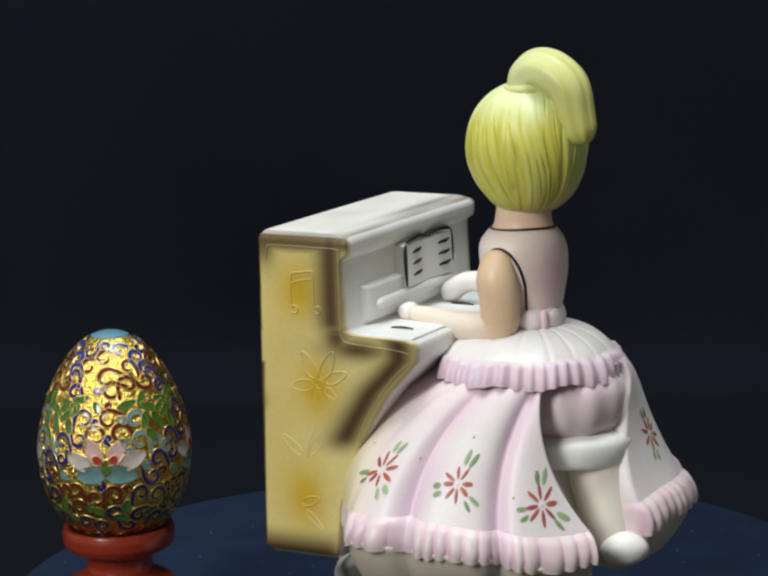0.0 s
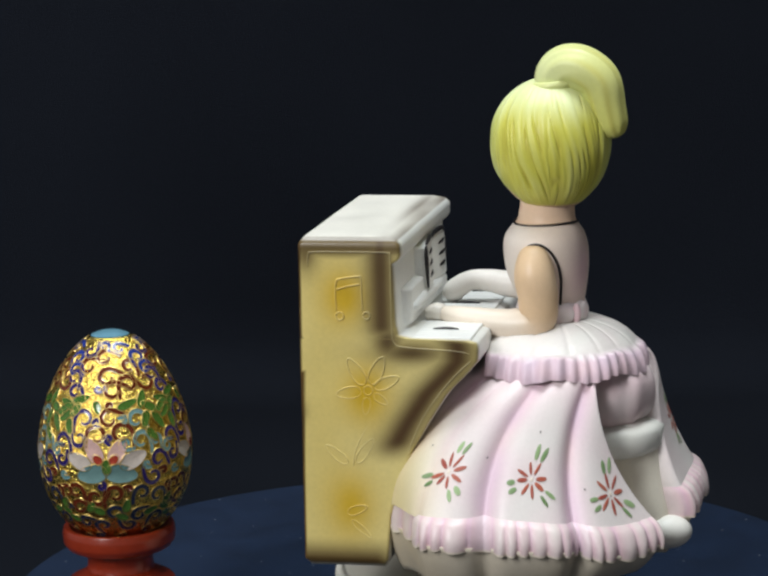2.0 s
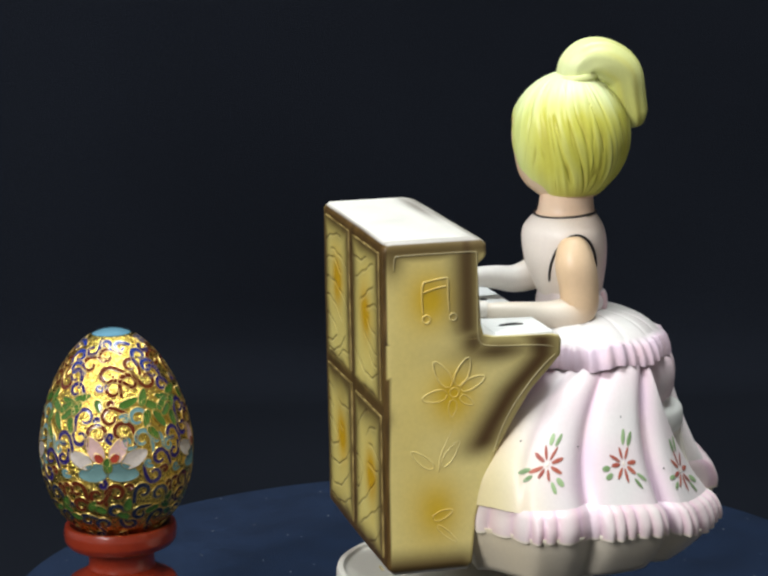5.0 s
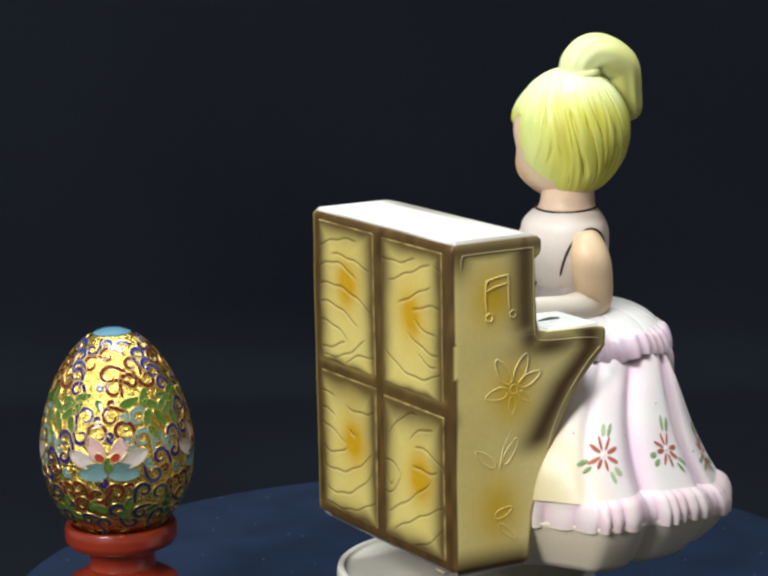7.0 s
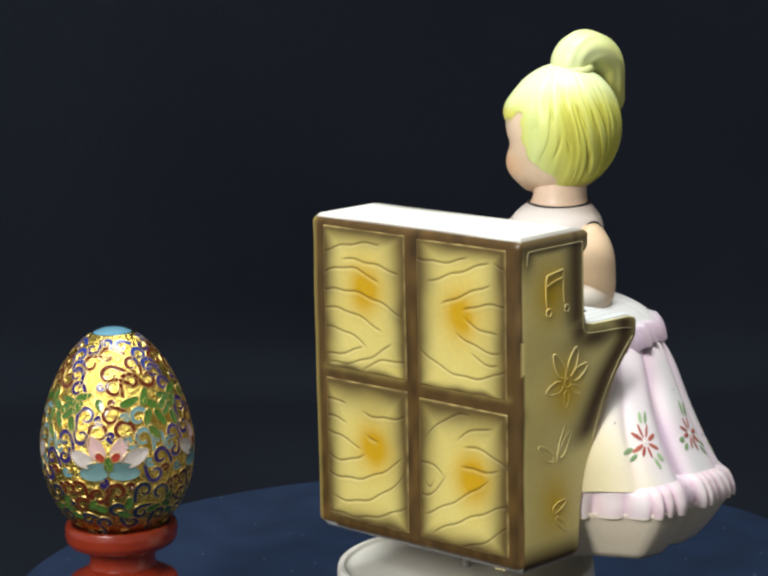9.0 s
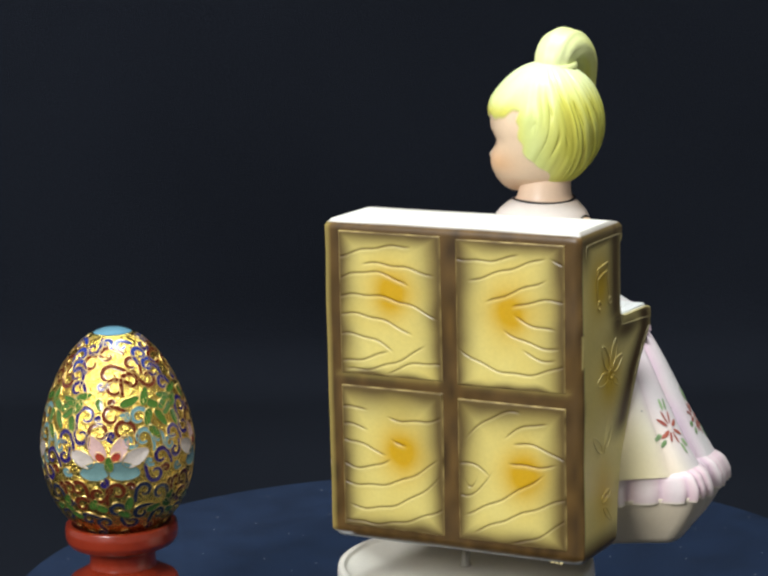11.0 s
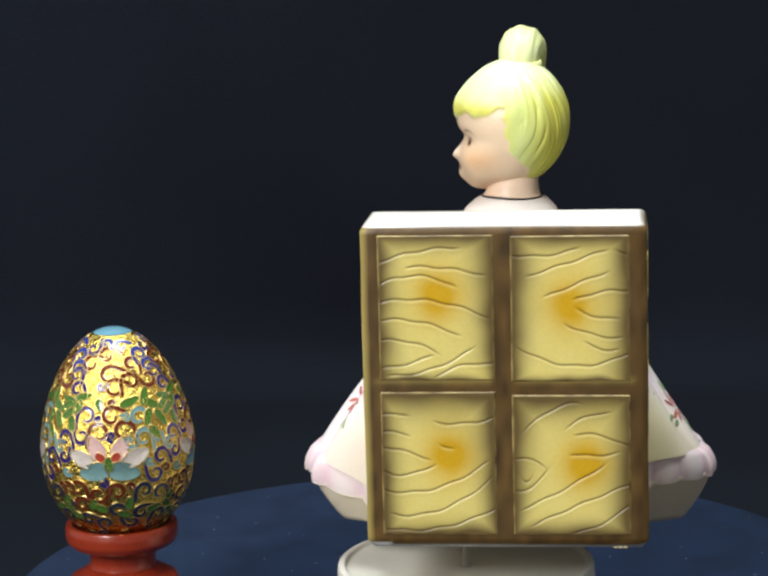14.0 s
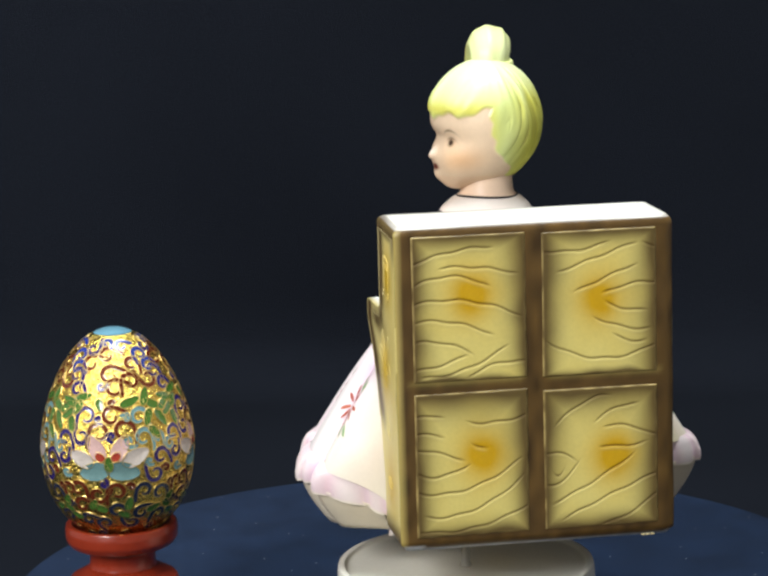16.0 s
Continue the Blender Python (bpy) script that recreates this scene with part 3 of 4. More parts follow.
    tube(bm, [(-0.0195, -0.0520, 0.0745), (-0.0210, -0.0548, 0.0640), (-0.0240, -0.0580, 0.0540), (-0.0262, -0.0598, 0.0470)], [0.0092, 0.0082, 0.0068, 0.0050], (0.80, 0.74, 0.62), 18, 20)
    blob(bm, (-0.0272, -0.0645, 0.0500), (0.0052, 0.0070, 0.0048), (0.80, 0.78, 0.72), turn=0.5)

    # torso, neck, arms
    dress = (0.80, 0.67, 0.56)

    def torso(u, v):
        a = 2 * math.pi * u
        hx, hy, cx, cy, z = spline([(0.0090, 0.0084, -0.0143, -0.0302, 0.1070), (0.0090, 0.0086, -0.0143, -0.0302, 0.1110), (0.0108, 0.0102, -0.0140, -0.0296, 0.1170), (0.0136, 0.0118, -0.0138, -0.0288, 0.1235),
                                    (0.0148, 0.0122, -0.0138, -0.0284, 0.1295), (0.0142, 0.0116, -0.0140, -0.0282, 0.1335), (0.0112, 0.0098, -0.0143, -0.0284, 0.1366), (0.0083, 0.0083, -0.0146, -0.0288, 0.1388),
                                    (0.0076, 0.0076, -0.0149, -0.0292, 0.1450)], v)
        return (cx + hx * math.cos(a), cy + hy * math.sin(a), z)

    def torso_paint(p, u, v):
        if p.z > 0.1378:
            return mix(SKIN, (0.72, 0.44, 0.26), 0.3 + 0.3 * noise.noise(p * 90))
        c = mix(dress, PINK, 0.75 * bell(p.x, p.z, -0.0190, 0.1245, 0.0052, 0.0085) * (1 if p.y < -0.03 else 0))
        return mix(c, (0.74, 0.72, 0.70), 0.4 * sstep(-0.03, -0.02, p.y))
    sheet(bm, torso, 64, 48, torso_paint)

    def arm_paint(p, u, v):
        return mix((0.80, 0.70, 0.58), (0.74, 0.50, 0.28), 0.85 * sstep(0.68, 0.42, v) + 0.1 * noise.noise(p * 100))

    def pale_paint(p, u, v):
        return mix((0.80, 0.76, 0.71), (0.76, 0.58, 0.40), 0.6 * sstep(0.5, 0.25, v))
    tube(bm, [(-0.0262, -0.0268, 0.1325), (-0.0288, -0.0270, 0.1250), (-0.0292, -0.0280, 0.1180), (-0.0292, -0.0272, 0.1115), (-0.0294, -0.0200, 0.1102), (-0.0294, -0.0090, 0.1118), (-0.0288, 0.0005, 0.1132)],
         [0.0042, 0.0058, 0.0057, 0.0054, 0.0046, 0.0034, 0.0026], arm_paint, 20, 54)
    tube(bm, [(-0.0288, -0.0010, 0.1130), (-0.0280, 0.0015, 0.1132), (-0.0276, 0.0045, 0.1124)], [0.0024, 0.0028, 0.0018], (0.80, 0.74, 0.66), 14, 14)
    tube(bm, [(-0.0022, -0.0268, 0.1325), (0.0002, -0.0262, 0.1250), (-0.0006, -0.0245, 0.1190), (-0.0006, -0.0175, 0.1165), (-0.0008, -0.0100, 0.1175), (-0.0012, -0.0040, 0.1175), (-0.0016, 0.0010, 0.1145), (-0.0018, 0.0030, 0.1120)],
         [0.0042, 0.0056, 0.0052, 0.0042, 0.0034, 0.0030, 0.0032, 0.0020], pale_paint, 20, 54)

    # painted lines: collar and armholes
    def line(fn, r, steps=40):
        tube(bm, [fn(k / 12) for k in range(13)], [r] * 13, LINE, 8, steps)
    line(lambda t: (-0.0145 + 0.0094 * math.cos(6.283 * t), -0.0286 + 0.0091 * math.sin(6.283 * t), 0.1378 + 0.0003 * math.sin(12.566 * t)), 0.00034, 72)
    def flank(y, z, sgn):
        best = min((abs(torso(0.0, k / 96)[2] - z), k) for k in range(80))[1] / 96
        x0, y0 = torso(0.25, best)[:2]
        x1, y1 = torso(0.0, best)[:2]
        hx, hy = x1 - x0, y0 - y1
        return x0 + sgn * (hx * math.sqrt(max(0.04, 1 - ((y - y1) / hy) ** 2)) + 0.0001)
    for cy, sgn in ((-0.0276, -1), (-0.0270, 1)):
        def hole(t, cy=cy, sgn=sgn):
            a = math.radians(-20 + 230 * t)
            y, z = cy + 0.0066 * math.cos(a), 0.1224 + 0.0107 * math.sin(a) - (0.006 if t > 0.95 else 0)
            return (flank(y, z, sgn), y, z)
        line(hole, 0.00042, 60)

    # sash and bow
    def sash(u, v):
        a = 2 * math.pi * u
        r = 0.0102 + 0.0012 * math.sin(math.pi * v) + 0.0003 * math.sin(9 * a)
        return (-0.0143 + r * math.cos(a), -0.0300 + r * 0.9 * math.sin(a), 0.1082 + 0.0072 * v)
    sheet(bm, sash, 48, 8, (0.78, 0.68, 0.67), caps=False)
    for w in (208, 256):
        q = math.radians(w)
        blob(bm, (-0.0143 + 0.0106 * math.cos(q), -0.0300 + 0.0096 * math.sin(q), 0.1120), (0.0012, 0.0034, 0.0028), lambda p, u, v: mix((0.80, 0.72, 0.70), PINK, 0.15 + 0.5 * noise.noise(p * 220)), turn=q)
    q = math.radians(232)
    blob(bm, (-0.0143 + 0.0112 * math.cos(q), -0.0300 + 0.0101 * math.sin(q), 0.1120), (0.0012, 0.0013, 0.0030), mix(PINK, (0.8, 0.7, 0.66), 0.3), turn=q)

    # head with hair as one skin; the face looks along +x
    HC = Vector((-0.0150, -0.0304, 0.1600))

    def hair_mask(az, z):
        """1 on hair, 0 on the face; az in degrees from the face's middle."""
        d = abs(az - 7)
        edge = 71 + 5 * sstep(0.160, 0.153, z) + 28 * sstep(0.153, 0.1455, z) + 1.2 * math.sin(z * 1300) + 70 * (noise.noise(Vector((0, 0, z * 500))) * 0.03)
        side = sstep(edge - 2.5, edge + 2.5, d)
        fringe = sstep(0.1634, 0.1648, z + 0.0008 * math.sin(math.radians(az * 8 + 40)) + 0.0003 * math.sin(math.radians(az * 19)) + 0.0012 - 0.0020 * (d / 66) ** 2)
        low = sstep(0.1430, 0.1440, z)
        return max(side * low, fringe)

    def strands(az, zz):
        """Fine uneven locks that run down from the tie."""
        q = az / 13 + 0.8 * math.sin(zz * 2.2 + az / 25)
        n = noise.noise(Vector((q, zz * 1.0, 1.7))) + 0.55 * noise.noise(Vector((q * 2.3, zz * 1.7, 8.1)))
        fade = sstep(1.0, 0.55, zz) * (0.25 + 0.75 * sstep(-0.95, -0.45, zz))
        cut = math.exp(-(noise.noise(Vector((q * 1.5, zz * 0.8, 4.4))) / 0.075) ** 2) * sstep(-0.1, 0.2, noise.noise(Vector((q * 0.9, zz * 1.6, 12.0))))
        return (n - 1.3 * cut * sstep(88, 112, abs(az))) * fade

    def head(u, v):
        az = 360 * u - 180
        e = math.radians(-86 + 172 * v)
        a = math.radians(az + 6)
        zz = math.sin(e)
        front = sstep(115, 60, abs(az))
        rr = (math.cos(e) ** (1 - 0.22 * front) if zz < 0 else math.cos(e)) * (1 + 0.03 * zz - ((0.10 - 0.06 * front) * zz * zz if zz < 0 else 0))
        x, y, z = 0.0166 * rr * math.cos(a), 0.0166 * rr * math.sin(a), 0.0187 * zz
        h = hair_mask(az, HC.z + z)
        n = Vector((x, y, z * 0.8)).normalized()
        k = h * (0.0008 + 0.00042 * strands(az, zz) + 0.0012 * bell(az, z, 0, 0.0062, 60, 0.0042)) - 0.0001
        d = az
        k += (1 - h) * (0.0006 + 0.0026 * bell(d, z, 2, -0.0132, 38, 0.0055) + 0.0021 * bell(d, z, 0, -0.0080, 7.0, 0.0014) - 0.0020 * bell(d, z, 0, -0.0042, 46, 0.0028) + 0.0018 * (bell(d, z, 34, -0.0105, 24, 0.0050) + bell(d, z, -34, -0.0105, 24, 0.0050)))
        k += (1 - h) * (0.0012 * bell(d, z, 0, -0.0126, 9, 0.0014) + 0.0020 * bell(d, z, 0, -0.0158, 24, 0.0025) - 0.0004 * (bell(d, z, 28, -0.0048, 8, 0.0014) + bell(d, z, -28, -0.0048, 8, 0.0014)))
        return HC + Vector((x, y, z)) + n * k

    def head_paint(p, u, v):
        az = 360 * u - 180
        z = p.z
        zc = z - HC.z
        h = hair_mask(az, z)
        # top highlight painted in as a paler crown; lower locks darkened in their cuts
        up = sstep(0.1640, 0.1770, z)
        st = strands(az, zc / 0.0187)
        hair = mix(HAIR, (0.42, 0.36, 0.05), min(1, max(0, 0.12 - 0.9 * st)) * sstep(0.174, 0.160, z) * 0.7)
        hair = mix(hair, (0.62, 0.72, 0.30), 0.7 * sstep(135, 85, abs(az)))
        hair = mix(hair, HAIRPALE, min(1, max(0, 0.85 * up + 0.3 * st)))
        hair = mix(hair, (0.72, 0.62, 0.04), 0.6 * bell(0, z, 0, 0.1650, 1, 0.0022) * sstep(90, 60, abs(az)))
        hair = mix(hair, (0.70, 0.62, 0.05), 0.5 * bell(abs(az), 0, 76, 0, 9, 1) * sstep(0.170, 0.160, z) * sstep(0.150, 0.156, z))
        skin = mix((0.75, 0.56, 0.38), (0.74, 0.36, 0.13), 0.5 * (bell(az, zc, 44, -0.0100, 24, 0.0040) + bell(az, zc, -44, -0.0100, 24, 0.0040)))
        for sg in (-1, 1):
            q = az - 30 * sg
            skin = mix(skin, (0.62, 0.34, 0.16), 0.6 * bell(q, zc, 0, -0.0048, 6.0, 0.0011))
            skin = mix(skin, (0.06, 0.03, 0.014), min(1, 2.2 * bell(q, zc, -1 * sg, -0.0050, 3.2, 0.00080)))
            skin = mix(skin, (0.08, 0.04, 0.02), 0.8 * bell(0, zc, 0, -0.0036 - 0.000012 * q * q, 1, 0.00028) * bell(q, 0, 0, 0, 7, 1))
            skin = mix(skin, (0.10, 0.06, 0.03), 0.85 * bell(0, zc, 0, -0.0012 - 0.0000105 * q * q, 1, 0.00036) * bell(q, 0, 0, 0, 9, 1))
        skin = mix(skin, (0.13, 0.022, 0.012), min(1, 1.8 * bell(az, zc, 2, -0.0129, 6.5, 0.0009)))
        # highlight on the nose tip, painted into the skin
        skin = mix(skin, (0.80, 0.72, 0.64), 0.7 * bell(az, zc, 0, -0.0080, 6, 0.0012))
        if z < 0.1445:
            skin = mix(skin, (0.74, 0.46, 0.27), 0.35)
        return mix(skin, hair, h)
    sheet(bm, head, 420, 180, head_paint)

    # tied tail of hair
    def tail_paint(p, u, v):
        s = 0.5 + 0.5 * math.sin(2 * math.pi * u * 7 + 5 * v)
        return mix(mix(HAIRPALE, HAIR, 0.10 + 0.70 * v), (0.56, 0.48, 0.05), 0.34 * s ** 3 * (0.25 + 0.75 * sstep(0.35, 0.6, v)))

    def tail(u, v):
        way = [(-0.0166, -0.0310, 0.1755), (-0.0170, -0.0320, 0.1800), (-0.0176, -0.0353, 0.1824), (-0.0182, -0.0400, 0.1818), (-0.0184, -0.0448, 0.1782), (-0.0180, -0.0470, 0.1710), (-0.0174, -0.0492, 0.1622)]
        p = Vector(spline(way, v))
        d = (Vector(spline(way, min(1, v + 0.03))) - Vector(spline(way, max(0, v - 0.03)))).normalized()
        side = Vector((1, 0.1, 0))
        side = (side - d * side.dot(d)).normalized()
        up = side.cross(d)
        r = spline([(0.0054,), (0.0060,), (0.0065,), (0.0068,), (0.0065,), (0.0056,), (0.0044,)], v)[0]
        r *= min(1, math.sqrt(max(0, 1 - max(0, (v - 0.88) / 0.122) ** 2)) + 0.05)
        a = 2 * math.pi * u
        r *= 1 + 0.022 * math.sin(9 * a + 6 * v) + 0.03 * noise.noise(Vector((3 * math.cos(a), 3 * math.sin(a), v * 1.5)))
        return p + side * math.cos(a) * r + up * math.sin(a) * r * 0.92
    sheet(bm, tail, 84, 60, tail_paint)

    def tie(u, v):
        a, b = 2 * math.pi * u, 2 * math.pi * v
        r = 0.0060 + 0.0007 * math.cos(b)
        return (-0.0174 + r * math.cos(a), -0.0318 + r * math.sin(a), 0.1774 + 0.0013 * math.sin(b) - 0.10 * r * math.sin(a))
    sheet(bm, tie, 48, 10, mix(HAIRPALE, HAIR, 0.4), caps=False)

    # painted flowers on the skirt panels: red petals round a pale eye, with green leaves
    def petal(deg, s, a, length, width, colour, start=0.0012):
        rmid = 0.055
        pts = []
        lay = bm.verts.layers.float_color.get("glaze")
        for k in range(13):
            w = 2 * math.pi * k / 12
            l = start + length * (0.5 - 0.5 * math.cos(w))
            t = width * math.sin(w)
            dx, dz = l * math.cos(a) - t * math.sin(a), l * math.sin(a) + t * math.cos(a)
            pts.append((deg + math.degrees(dx / rmid), s - dz / 0.040))
        cx, cs = sum(p[0] for p in pts[:12]) / 12, sum(p[1] for p in pts[:12]) / 12
        mid = bm.verts.new(skirt(cx, cs, 0.00034))
        mid[lay] = (*colour, 1)
        ring = []
        for q in pts[:12]:
            n = bm.verts.new(skirt(q[0], q[1], 0.00018))
            n[lay] = (*mix(colour, (0.8, 0.7, 0.6), 0.12), 1)
            ring.append(n)
        for k in range(12):
            bm.faces.new((mid, ring[k], ring[(k + 1) % 12]))

    def flower(deg, s, turn, leaves):
        for k in range(8):
            petal(deg, s, turn + k * math.pi / 4 + rnd.uniform(-0.12, 0.12), rnd.uniform(0.0030, 0.0044), rnd.uniform(0.00045, 0.00066), mix((0.30, 0.040, 0.025), (0.44, 0.10, 0.05), rnd.random()))
        petal(deg, s, 0, 0.0009, 0.0006, (0.80, 0.70, 0.60), -0.0005)
        for a, l in leaves:
            for da in (-0.16, 0.2):
                petal(deg, s, math.radians(a) + da, l * rnd.uniform(0.8, 1.1), rnd.uniform(0.0005, 0.0008), mix((0.10, 0.20, 0.06), (0.32, 0.46, 0.22), rnd.random()), 0.0048)
    flower(171, 0.67, 0.3, ((80, 0.0036), (205, 0.0034), (300, 0.0034)))
    flower(197, 0.70, 0.2, ((75, 0.0046), (200, 0.0030), (315, 0.0038)))
    flower(223, 0.78, 0.1, ((92, 0.0042), (200, 0.0036), (322, 0.0040)))
    flower(279, 0.60, 0.4, ((90, 0.0036), (255, 0.0036)))
    flower(11, 0.58, 0.3, ((75, 0.0036), (300, 0.0034)))
    flower(349, 0.56, 0.0, ((75, 0.0036), (230, 0.0034)))
    # firing specks
    for deg, s in ((181, 0.58), (196, 0.40), (214, 0.75), (285, 0.75), (160, 0.52), (228, 0.62)):
        petal(deg, s, 0, 0.0005, 0.00024, LINE, 0.0)
    part("pianist_doll", bm, BISQUE, figurine, "seated porcelain doll with yellow ponytail and pink flowered ruffled skirt", dz=-ZB)


make_doll()


# ---- the cloisonne egg and its stand ----
EGG_AT = Vector((-0.1072, 0.020, 0.0))
FACING = -81.7


def egg_r(z):
    if z > 0.0647:
        u = min(1, (z - 0.0647) / 0.0357)
        return 0.0236 * math.sqrt(max(0, 1 - u * u)) * (1 - 0.13 * u)
    u = min(1, (0.0647 - z) / 0.0310)
    return 0.0236 * math.sqrt(max(0, 1 - u ** 2.3))


def on_egg(deg, z, out=0.0):
    """A place on the shell, out metres above it."""
    z = min(max(z, 0.0342), 0.10035)
    a = math.radians(deg + FACING)
    r, slope = egg_r(z), (egg_r(z + 0.0003) - egg_r(z - 0.0003)) / 0.0006
    n = Vector((math.cos(a), math.sin(a), -max(-4, min(4, slope)))).normalized()
    return Vector((r * math.cos(a), r * math.sin(a), z)) + n * out


def egg_map(deg, z, dx, dy, out):
    """From a flat drawing round (deg, z) to the shell."""
    slope = (egg_r(z + 0.0003) - egg_r(z - 0.0003)) / 0.0006
    zz = z + dy / math.sqrt(1 + min(9, slope * slope))
    return on_egg(deg + math.degrees(dx / max(0.004, egg_r(min(0.0985, max(0.0335, zz))))), zz, out)


def scroll_mesh(deg, z, size, turn, flip, enamel):
    """A hooked tendril: an enamel ribbon between two gilt wires."""
    bm = bmesh.new()
    way = [(1.02, -1.5), (1.08, -1.05), (1.06, -0.5)]
    for k in range(13):
        a, r = math.radians(26 * k), 1.0 - 0.048 * k
        way.append((r * math.cos(a), r * math.sin(a)))
    ct, st = math.cos(math.radians(turn)), math.sin(math.radians(turn))
    rows, n = [], len(way)
    for i, (x, y) in enumerate(way):
        x0, y0 = way[max(0, i - 1)]
        x1, y1 = way[min(n - 1, i + 1)]
        d = Vector((x1 - x0, y1 - y0)).normalized()
        w = 0.00036 + 0.00036 * math.sin(math.pi * min(1, 0.12 + i / n))
        row = []
        for side, out in ((-1.0 - 0.00022 / w, -0.0002), (-1.0 - 0.00012 / w, 0.00026), (-0.95, 0.00018), (0.95, 0.00018), (1.0 + 0.00012 / w, 0.00026), (1.0 + 0.00022 / w, -0.0002)):
            px, py = (x * size - d.y * w * side) * flip, y * size + d.x * w * side
            row.append(bm.verts.new(egg_map(deg, z, px * ct - py * st, px * st + py * ct, out)))
        rows.append(row)
    for a, b in zip(rows, rows[1:]):
        for k in range(5):
            bm.faces.new((a[k], b[k], b[k + 1], a[k + 1]) if flip < 0 else (a[k], a[k + 1], b[k + 1], b[k])).material_index = 1 if k == 2 else 0
    return mesh_of("enamel_scroll", bm, [WIRE, enamel])


def cell_mesh(deg, z, length, turn, width, enamel, name):
    """A leaf or petal of enamel in a gilt wire."""
    bm = bmesh.new()
    a = math.radians(turn)
    ct, st = math.cos(a), math.sin(a)
    rings = []
    for grow, out in ((0.00022, -0.0002), (0.00012, 0.00028), (-0.00010, 0.00018)):
        ring = []
        for k in range(16):
            w = 2 * math.pi * k / 16
            l = -(length / 2 + grow) * math.cos(w)
            t = (width + grow) * math.sin(w) * (0.75 + 0.25 * math.cos(w)) ** 0.6
            ring.append(bm.verts.new(egg_map(deg, z, l * ct - t * st, l * st + t * ct, out)))
        rings.append(ring)
    for p, q in zip(rings, rings[1:]):
        for k in range(16):
            bm.faces.new((p[k], p[(k + 1) % 16], q[(k + 1) % 16], q[k])).material_index = 0
    mid = bm.verts.new(egg_map(deg, z, 0, 0, 0.0003))
    for k in range(16):
        bm.faces.new((rings[2][k], rings[2][(k + 1) % 16], mid)).material_index = 1
    bmesh.ops.recalc_face_normals(bm, faces=bm.faces)
    return mesh_of(name, bm, [WIRE, enamel])


def make_egg():
    egg = tagged(new("cloisonne_egg"), "gilt egg with coloured enamel scrolls, leaves and lotus blossoms", "ornamental egg")
    egg.matrix_world = Matrix.Translation(EGG_AT)
    bm = bmesh.new()
    zs = [0.0339 + 0.0664 * (0.5 - 0.5 * math.cos(math.pi * k / 60)) for k in range(61)]
    lathe(bm, [(max(0.0004, egg_r(z)), z) for z in zs], 96)
    part("shell", bm, GOLD, egg, "gilt stippled shell")
    bm = bmesh.new()
    zs = [0.0989 + 0.0014 * k / 8 for k in range(9)]
    lathe(bm, [(max(0.0003, egg_r(min(z, 0.1003)) + 0.00012), z + 0.00012) for z in zs], 48)
    part("cap", bm, ENAMEL["sky"], egg, "pale blue enamel crown")
    scrolls = {}
    scrolls["rust"] = [(-9, 94.0, 1.8, 60, 1), (-29, 91.7, 1.8, 80, 1), (-5, 88.7, 2.0, 60, 1), (0, 85.0, 2.0, 60, 1), (16, 86.6, 2.0, 0, -1), (36, 87.0, 1.9, 200, 1), (21, 91.3, 1.6, 0, 1), (-4, 77.1, 2.0, 60, 1),
                       (-14, 72.3, 2.2, 0, -1), (5, 72.7, 2.3, 0, 1), (-41, 54.6, 1.6, 30, -1), (-33, 54.9, 1.8, 0, 1), (-17, 53.3, 1.8, 150, -1), (-2, 54.1, 2.0, 0, -1), (-32, 49.6, 1.8, 40, 1)]
    scrolls["purple"] = [(-34, 95.5, 1.5, 200, -1), (-44, 88.4, 1.7, 0, 1), (-38, 84.6, 1.6, 20, 1), (-25, 77.1, 2.0, 0, -1), (-28, 71.3, 1.7, 180, 1), (-43, 70.1, 1.8, 10, 1), (-43, 64.9, 1.3, 180, -1), (33, 64.0, 1.8, 20, 1), (28, 59.0, 1.8, 190, 1)]
    scrolls["blue"] = [(39, 93.6, 1.6, 0, -1), (43, 90.4, 1.6, 30, 1), (14, 96.2, 1.3, 60, 1), (-12, 97.0, 1.0, 0, 1)]
    scrolls["teal"] = [(18, 76.5, 2.0, 0, 1), (20, 70.3, 2.0, 0, 1), (8, 69.6, 1.2, 100, -1), (32, 69.8, 1.2, 0, 1), (42, 67.3, 1.2, 90, 1)]
    scrolls["dark"] = [(19, 54.0, 1.7, 0, -1), (33, 52.5, 1.8, 0, 1), (-3, 47.8, 1.8, 0, 1), (18, 46.6, 1.6, 90, 1), (10, 43.4, 1.5, 200, 1), (-15, 43.4, 1.6, 30, -1), (36, 45.0, 1.6, 0, -1), (-31, 44.5, 1.5, 60, 1)]
    leaves = [(-42, 81.0, 4.1, 160), (-30, 82.6, 3.5, 20), (-43, 77.6, 3.5, 215), (-34, 79.5, 3.0, 240), (-38, 74.6, 3.2, 280), (12, 81.0, 3.8, 20), (26, 82.1, 3.5, 70), (34, 79.3, 4.4, 330), (38, 75.4, 3.8, 300), (44, 79.5, 3.2, 40),
              (26, 76.1, 3.2, 250), (30, 71.6, 2.9, 310), (-14, 80.4, 2.6, 290), (7, 50.0, 2.9, 80), (3, 46.4, 2.6, 150), (-17, 48.7, 2.9, 150), (-22, 49.9, 2.4, 60), (29, 47.6, 2.9, 20), (43, 50.6, 2.6, 60), (42, 48.2, 2.4, 320), (-42, 45.5, 2.4, 160)]
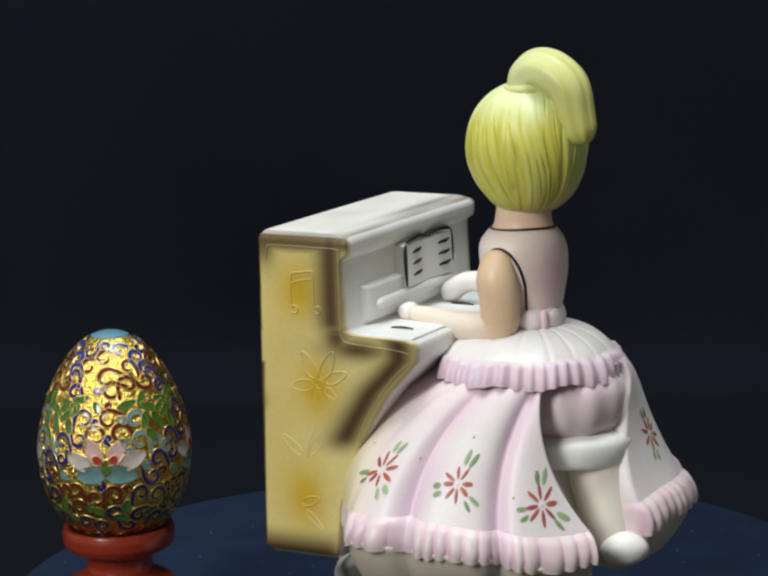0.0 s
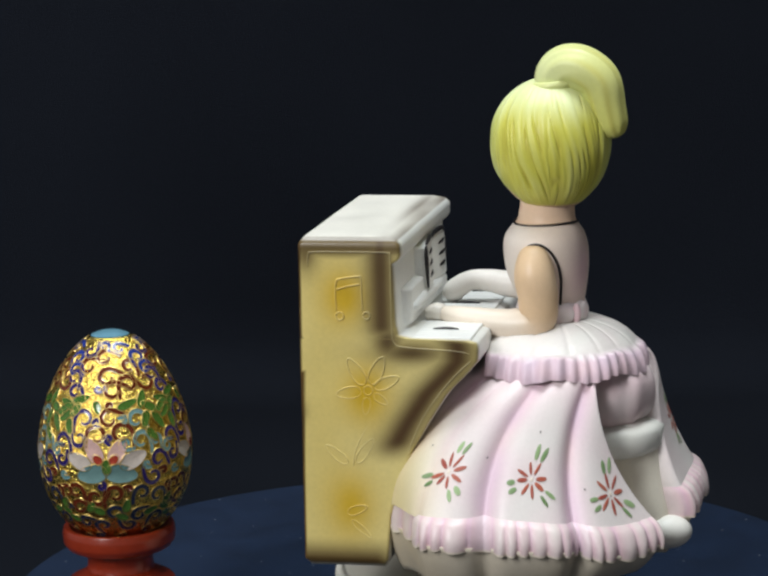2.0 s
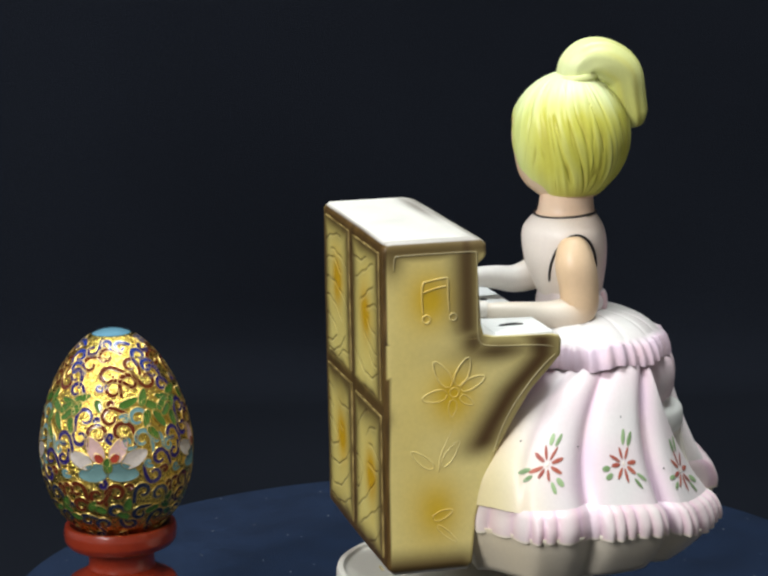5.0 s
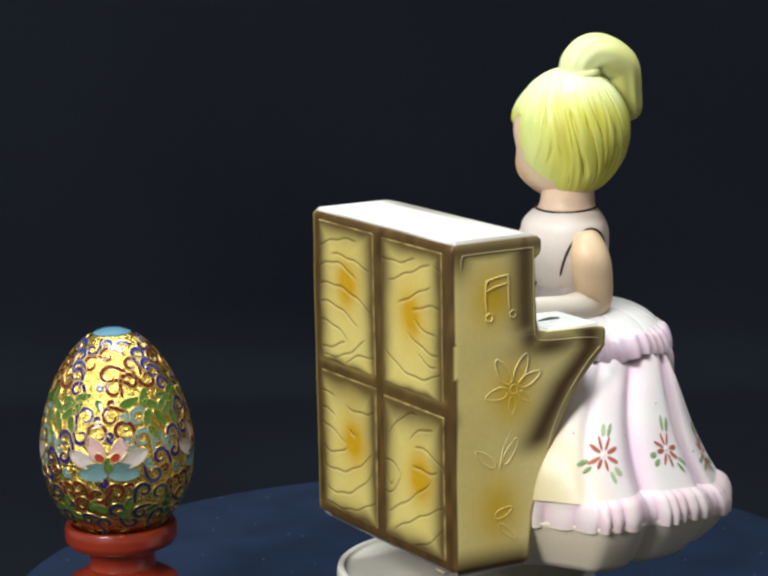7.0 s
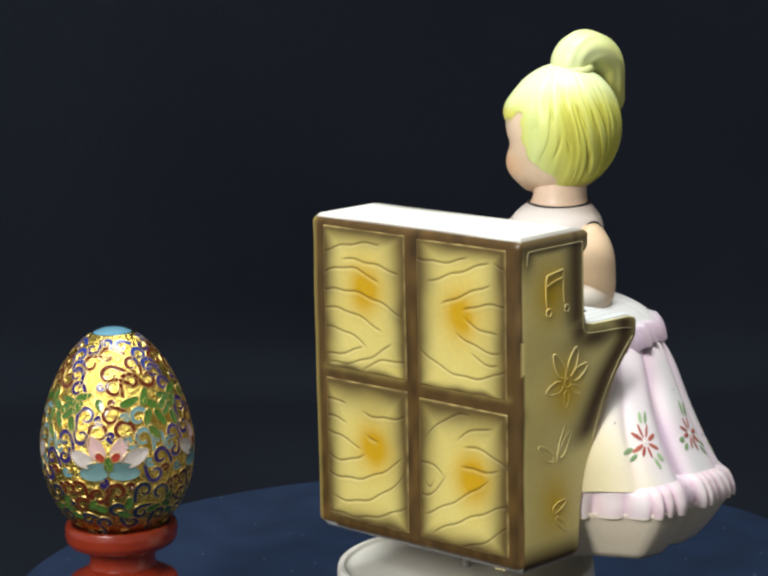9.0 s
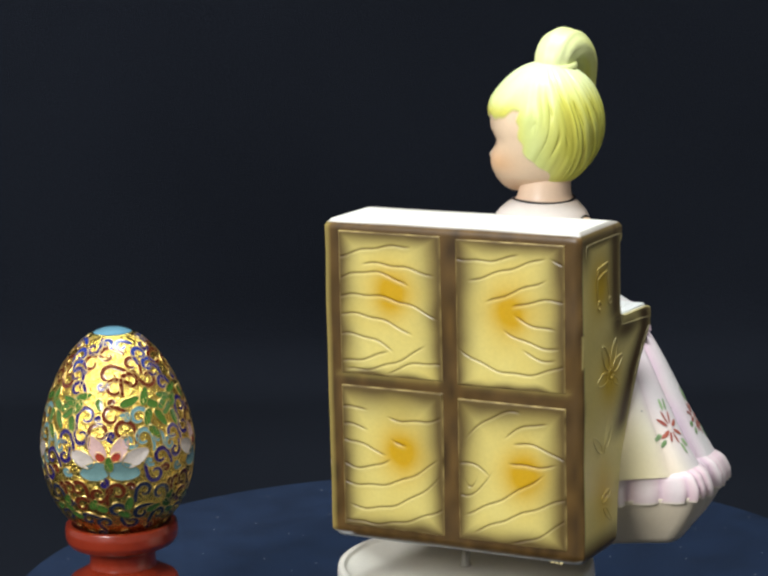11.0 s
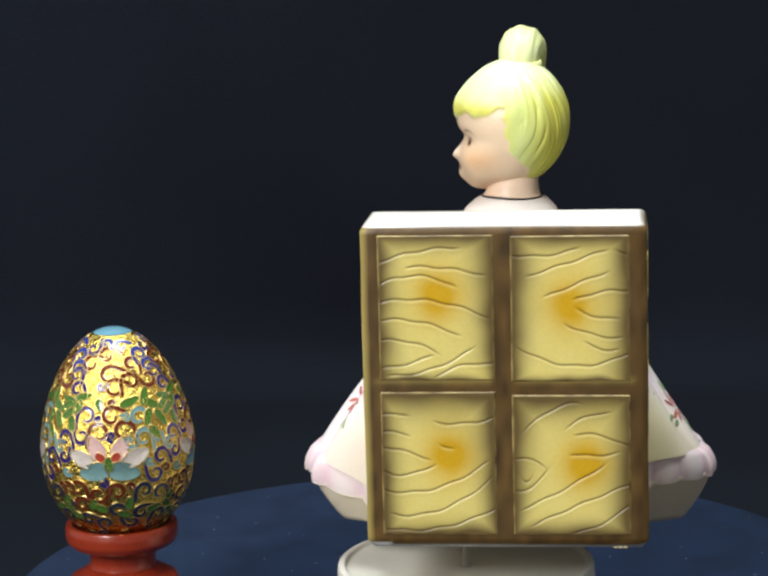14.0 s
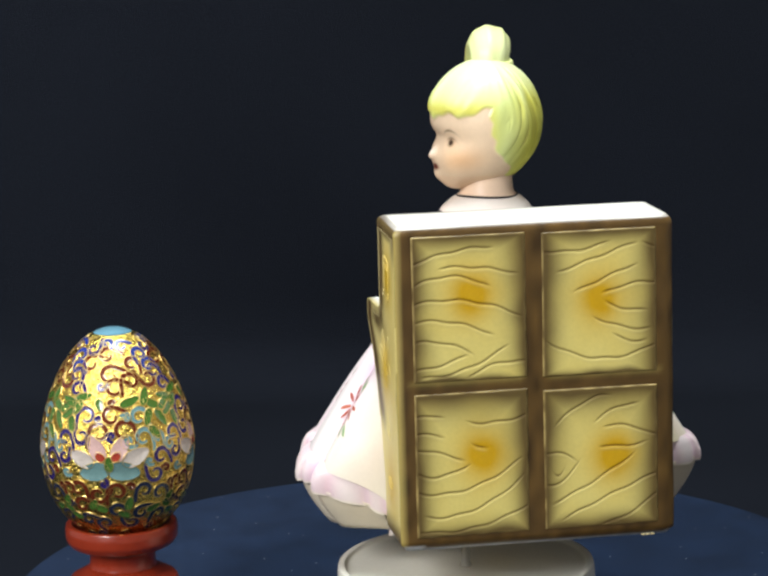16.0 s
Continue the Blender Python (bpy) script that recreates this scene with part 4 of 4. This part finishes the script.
    cells = [(-16.5, 67.8, 4.8, 118, 1.45, "pink"), (1.5, 67.6, 4.8, 62, 1.45, "pink"), (-28, 64.6, 4.6, 155, 1.45, "white"), (13, 64.8, 4.9, 25, 1.5, "white"), (-18.5, 60.6, 5.2, 190, 1.75, "teal"), (3.5, 60.6, 5.6, 350, 1.75, "teal"),
             (-13.6, 65.2, 2.0, 130, 0.75, "red"), (-1.6, 65.2, 2.0, 50, 0.75, "red"), (-7.2, 63.0, 2.6, 90, 0.8, "green")]
    meshes = []
    for key, rows in scrolls.items():
        meshes += [("enamel_scroll", scroll_mesh(d, z / 1000, s / 1000 * 1.50, t, f, ENAMEL[key])) for d, z, s, t, f in rows]
    meshes += [("enamel_leaf", cell_mesh(d, z / 1000, l / 1000 * 1.75, t, 0.00155, ENAMEL["green"], "enamel_leaf")) for d, z, l, t in leaves]
    for d, z, l, t, w, key in cells:
        out = cell_mesh(d, z / 1000, l / 1000 * 1.85, t, w / 1000 * 2.0, ENAMEL[key], "lotus_petal")
        meshes.append(("lotus_petal", out))
    # small tendrils between the larger ones
    rnd = random.Random(3)
    taken = [(d, z) for rows in scrolls.values() for d, z, *_ in rows] + [(d, z) for d, z, *_ in leaves] + [(d, z) for d, z, *_ in cells]
    for _ in range(1500):
        d, z = rnd.uniform(-44, 44), rnd.uniform(38, 97)
        r = egg_r(z / 1000) * 1000
        if all(math.hypot(math.radians(d - q[0]) * r, z - q[1]) > 3.7 for q in taken) and not (abs(d + 7) < 30 and 57 < z < 71):
            taken.append((d, z))
            key = rnd.choice(["purple", "rust", "blue"] if z > 84 else ["rust", "teal", "purple"] if z > 56 else ["dark", "rust", "dark"])
            meshes.append(("enamel_scroll", scroll_mesh(d, z / 1000, rnd.uniform(0.0008, 0.0012), rnd.uniform(0, 360), rnd.choice((-1, 1)), ENAMEL[key])))
    for quarter in range(4):
        for name, me in meshes:
            ob = new(name, me)
            ob.parent = egg
            ob.matrix_basis = pose(0, 0, 0, 0, 0, 90 * quarter)


make_egg()


def make_stand():
    stand = tagged(new("egg_stand"), "turned wooden egg cup stand in glossy red lacquer", "egg stand")
    stand.matrix_world = Matrix.Translation(EGG_AT)
    foot = [(0.001, 0.0), (0.0185, 0.0)] + rounded([(0.0188, 0.0006), (0.0192, 0.0035), (0.0185, 0.0070), (0.0178, 0.0120), (0.0178, 0.0180), (0.0166, 0.0212), (0.0125, 0.0232), (0.0106, 0.0246)], 8) + [(0.001, 0.0246)]
    stem = [(0.001, 0.0246), (0.0105, 0.0246)] + rounded([(0.0104, 0.0248), (0.0102, 0.0268), (0.0103, 0.0290), (0.0112, 0.0304)], 6) + [(0.001, 0.0304)]
    cup = [(0.001, 0.0304), (0.0113, 0.0304)] + rounded([(0.0118, 0.0308), (0.0160, 0.0318), (0.0174, 0.0338), (0.0176, 0.0366), (0.0171, 0.0388), (0.0154, 0.0389), (0.0132, 0.0364)], 8) + [(0.0085, 0.0340), (0.001, 0.0337)]
    for name, prof in (("foot", foot), ("stem", stem), ("cup", cup)):
        bm = bmesh.new()
        lathe(bm, prof, 96)
        part(name, bm, LACQUER, stand)


make_stand()


def motions():
    """The figurine turns on its post, about eight degrees a second."""
    turns = [(0, -0.8), (2, 16.1), (4, 32.4), (6.5, 52.9), (9, 73.2), (11.5, 93.2), (14, 112.1), (16, 127.2)]
    walk(figurine, [(t, pose(0, 0, ZB, 0, 0, 64.0 + a)) for t, a in turns])


motions()
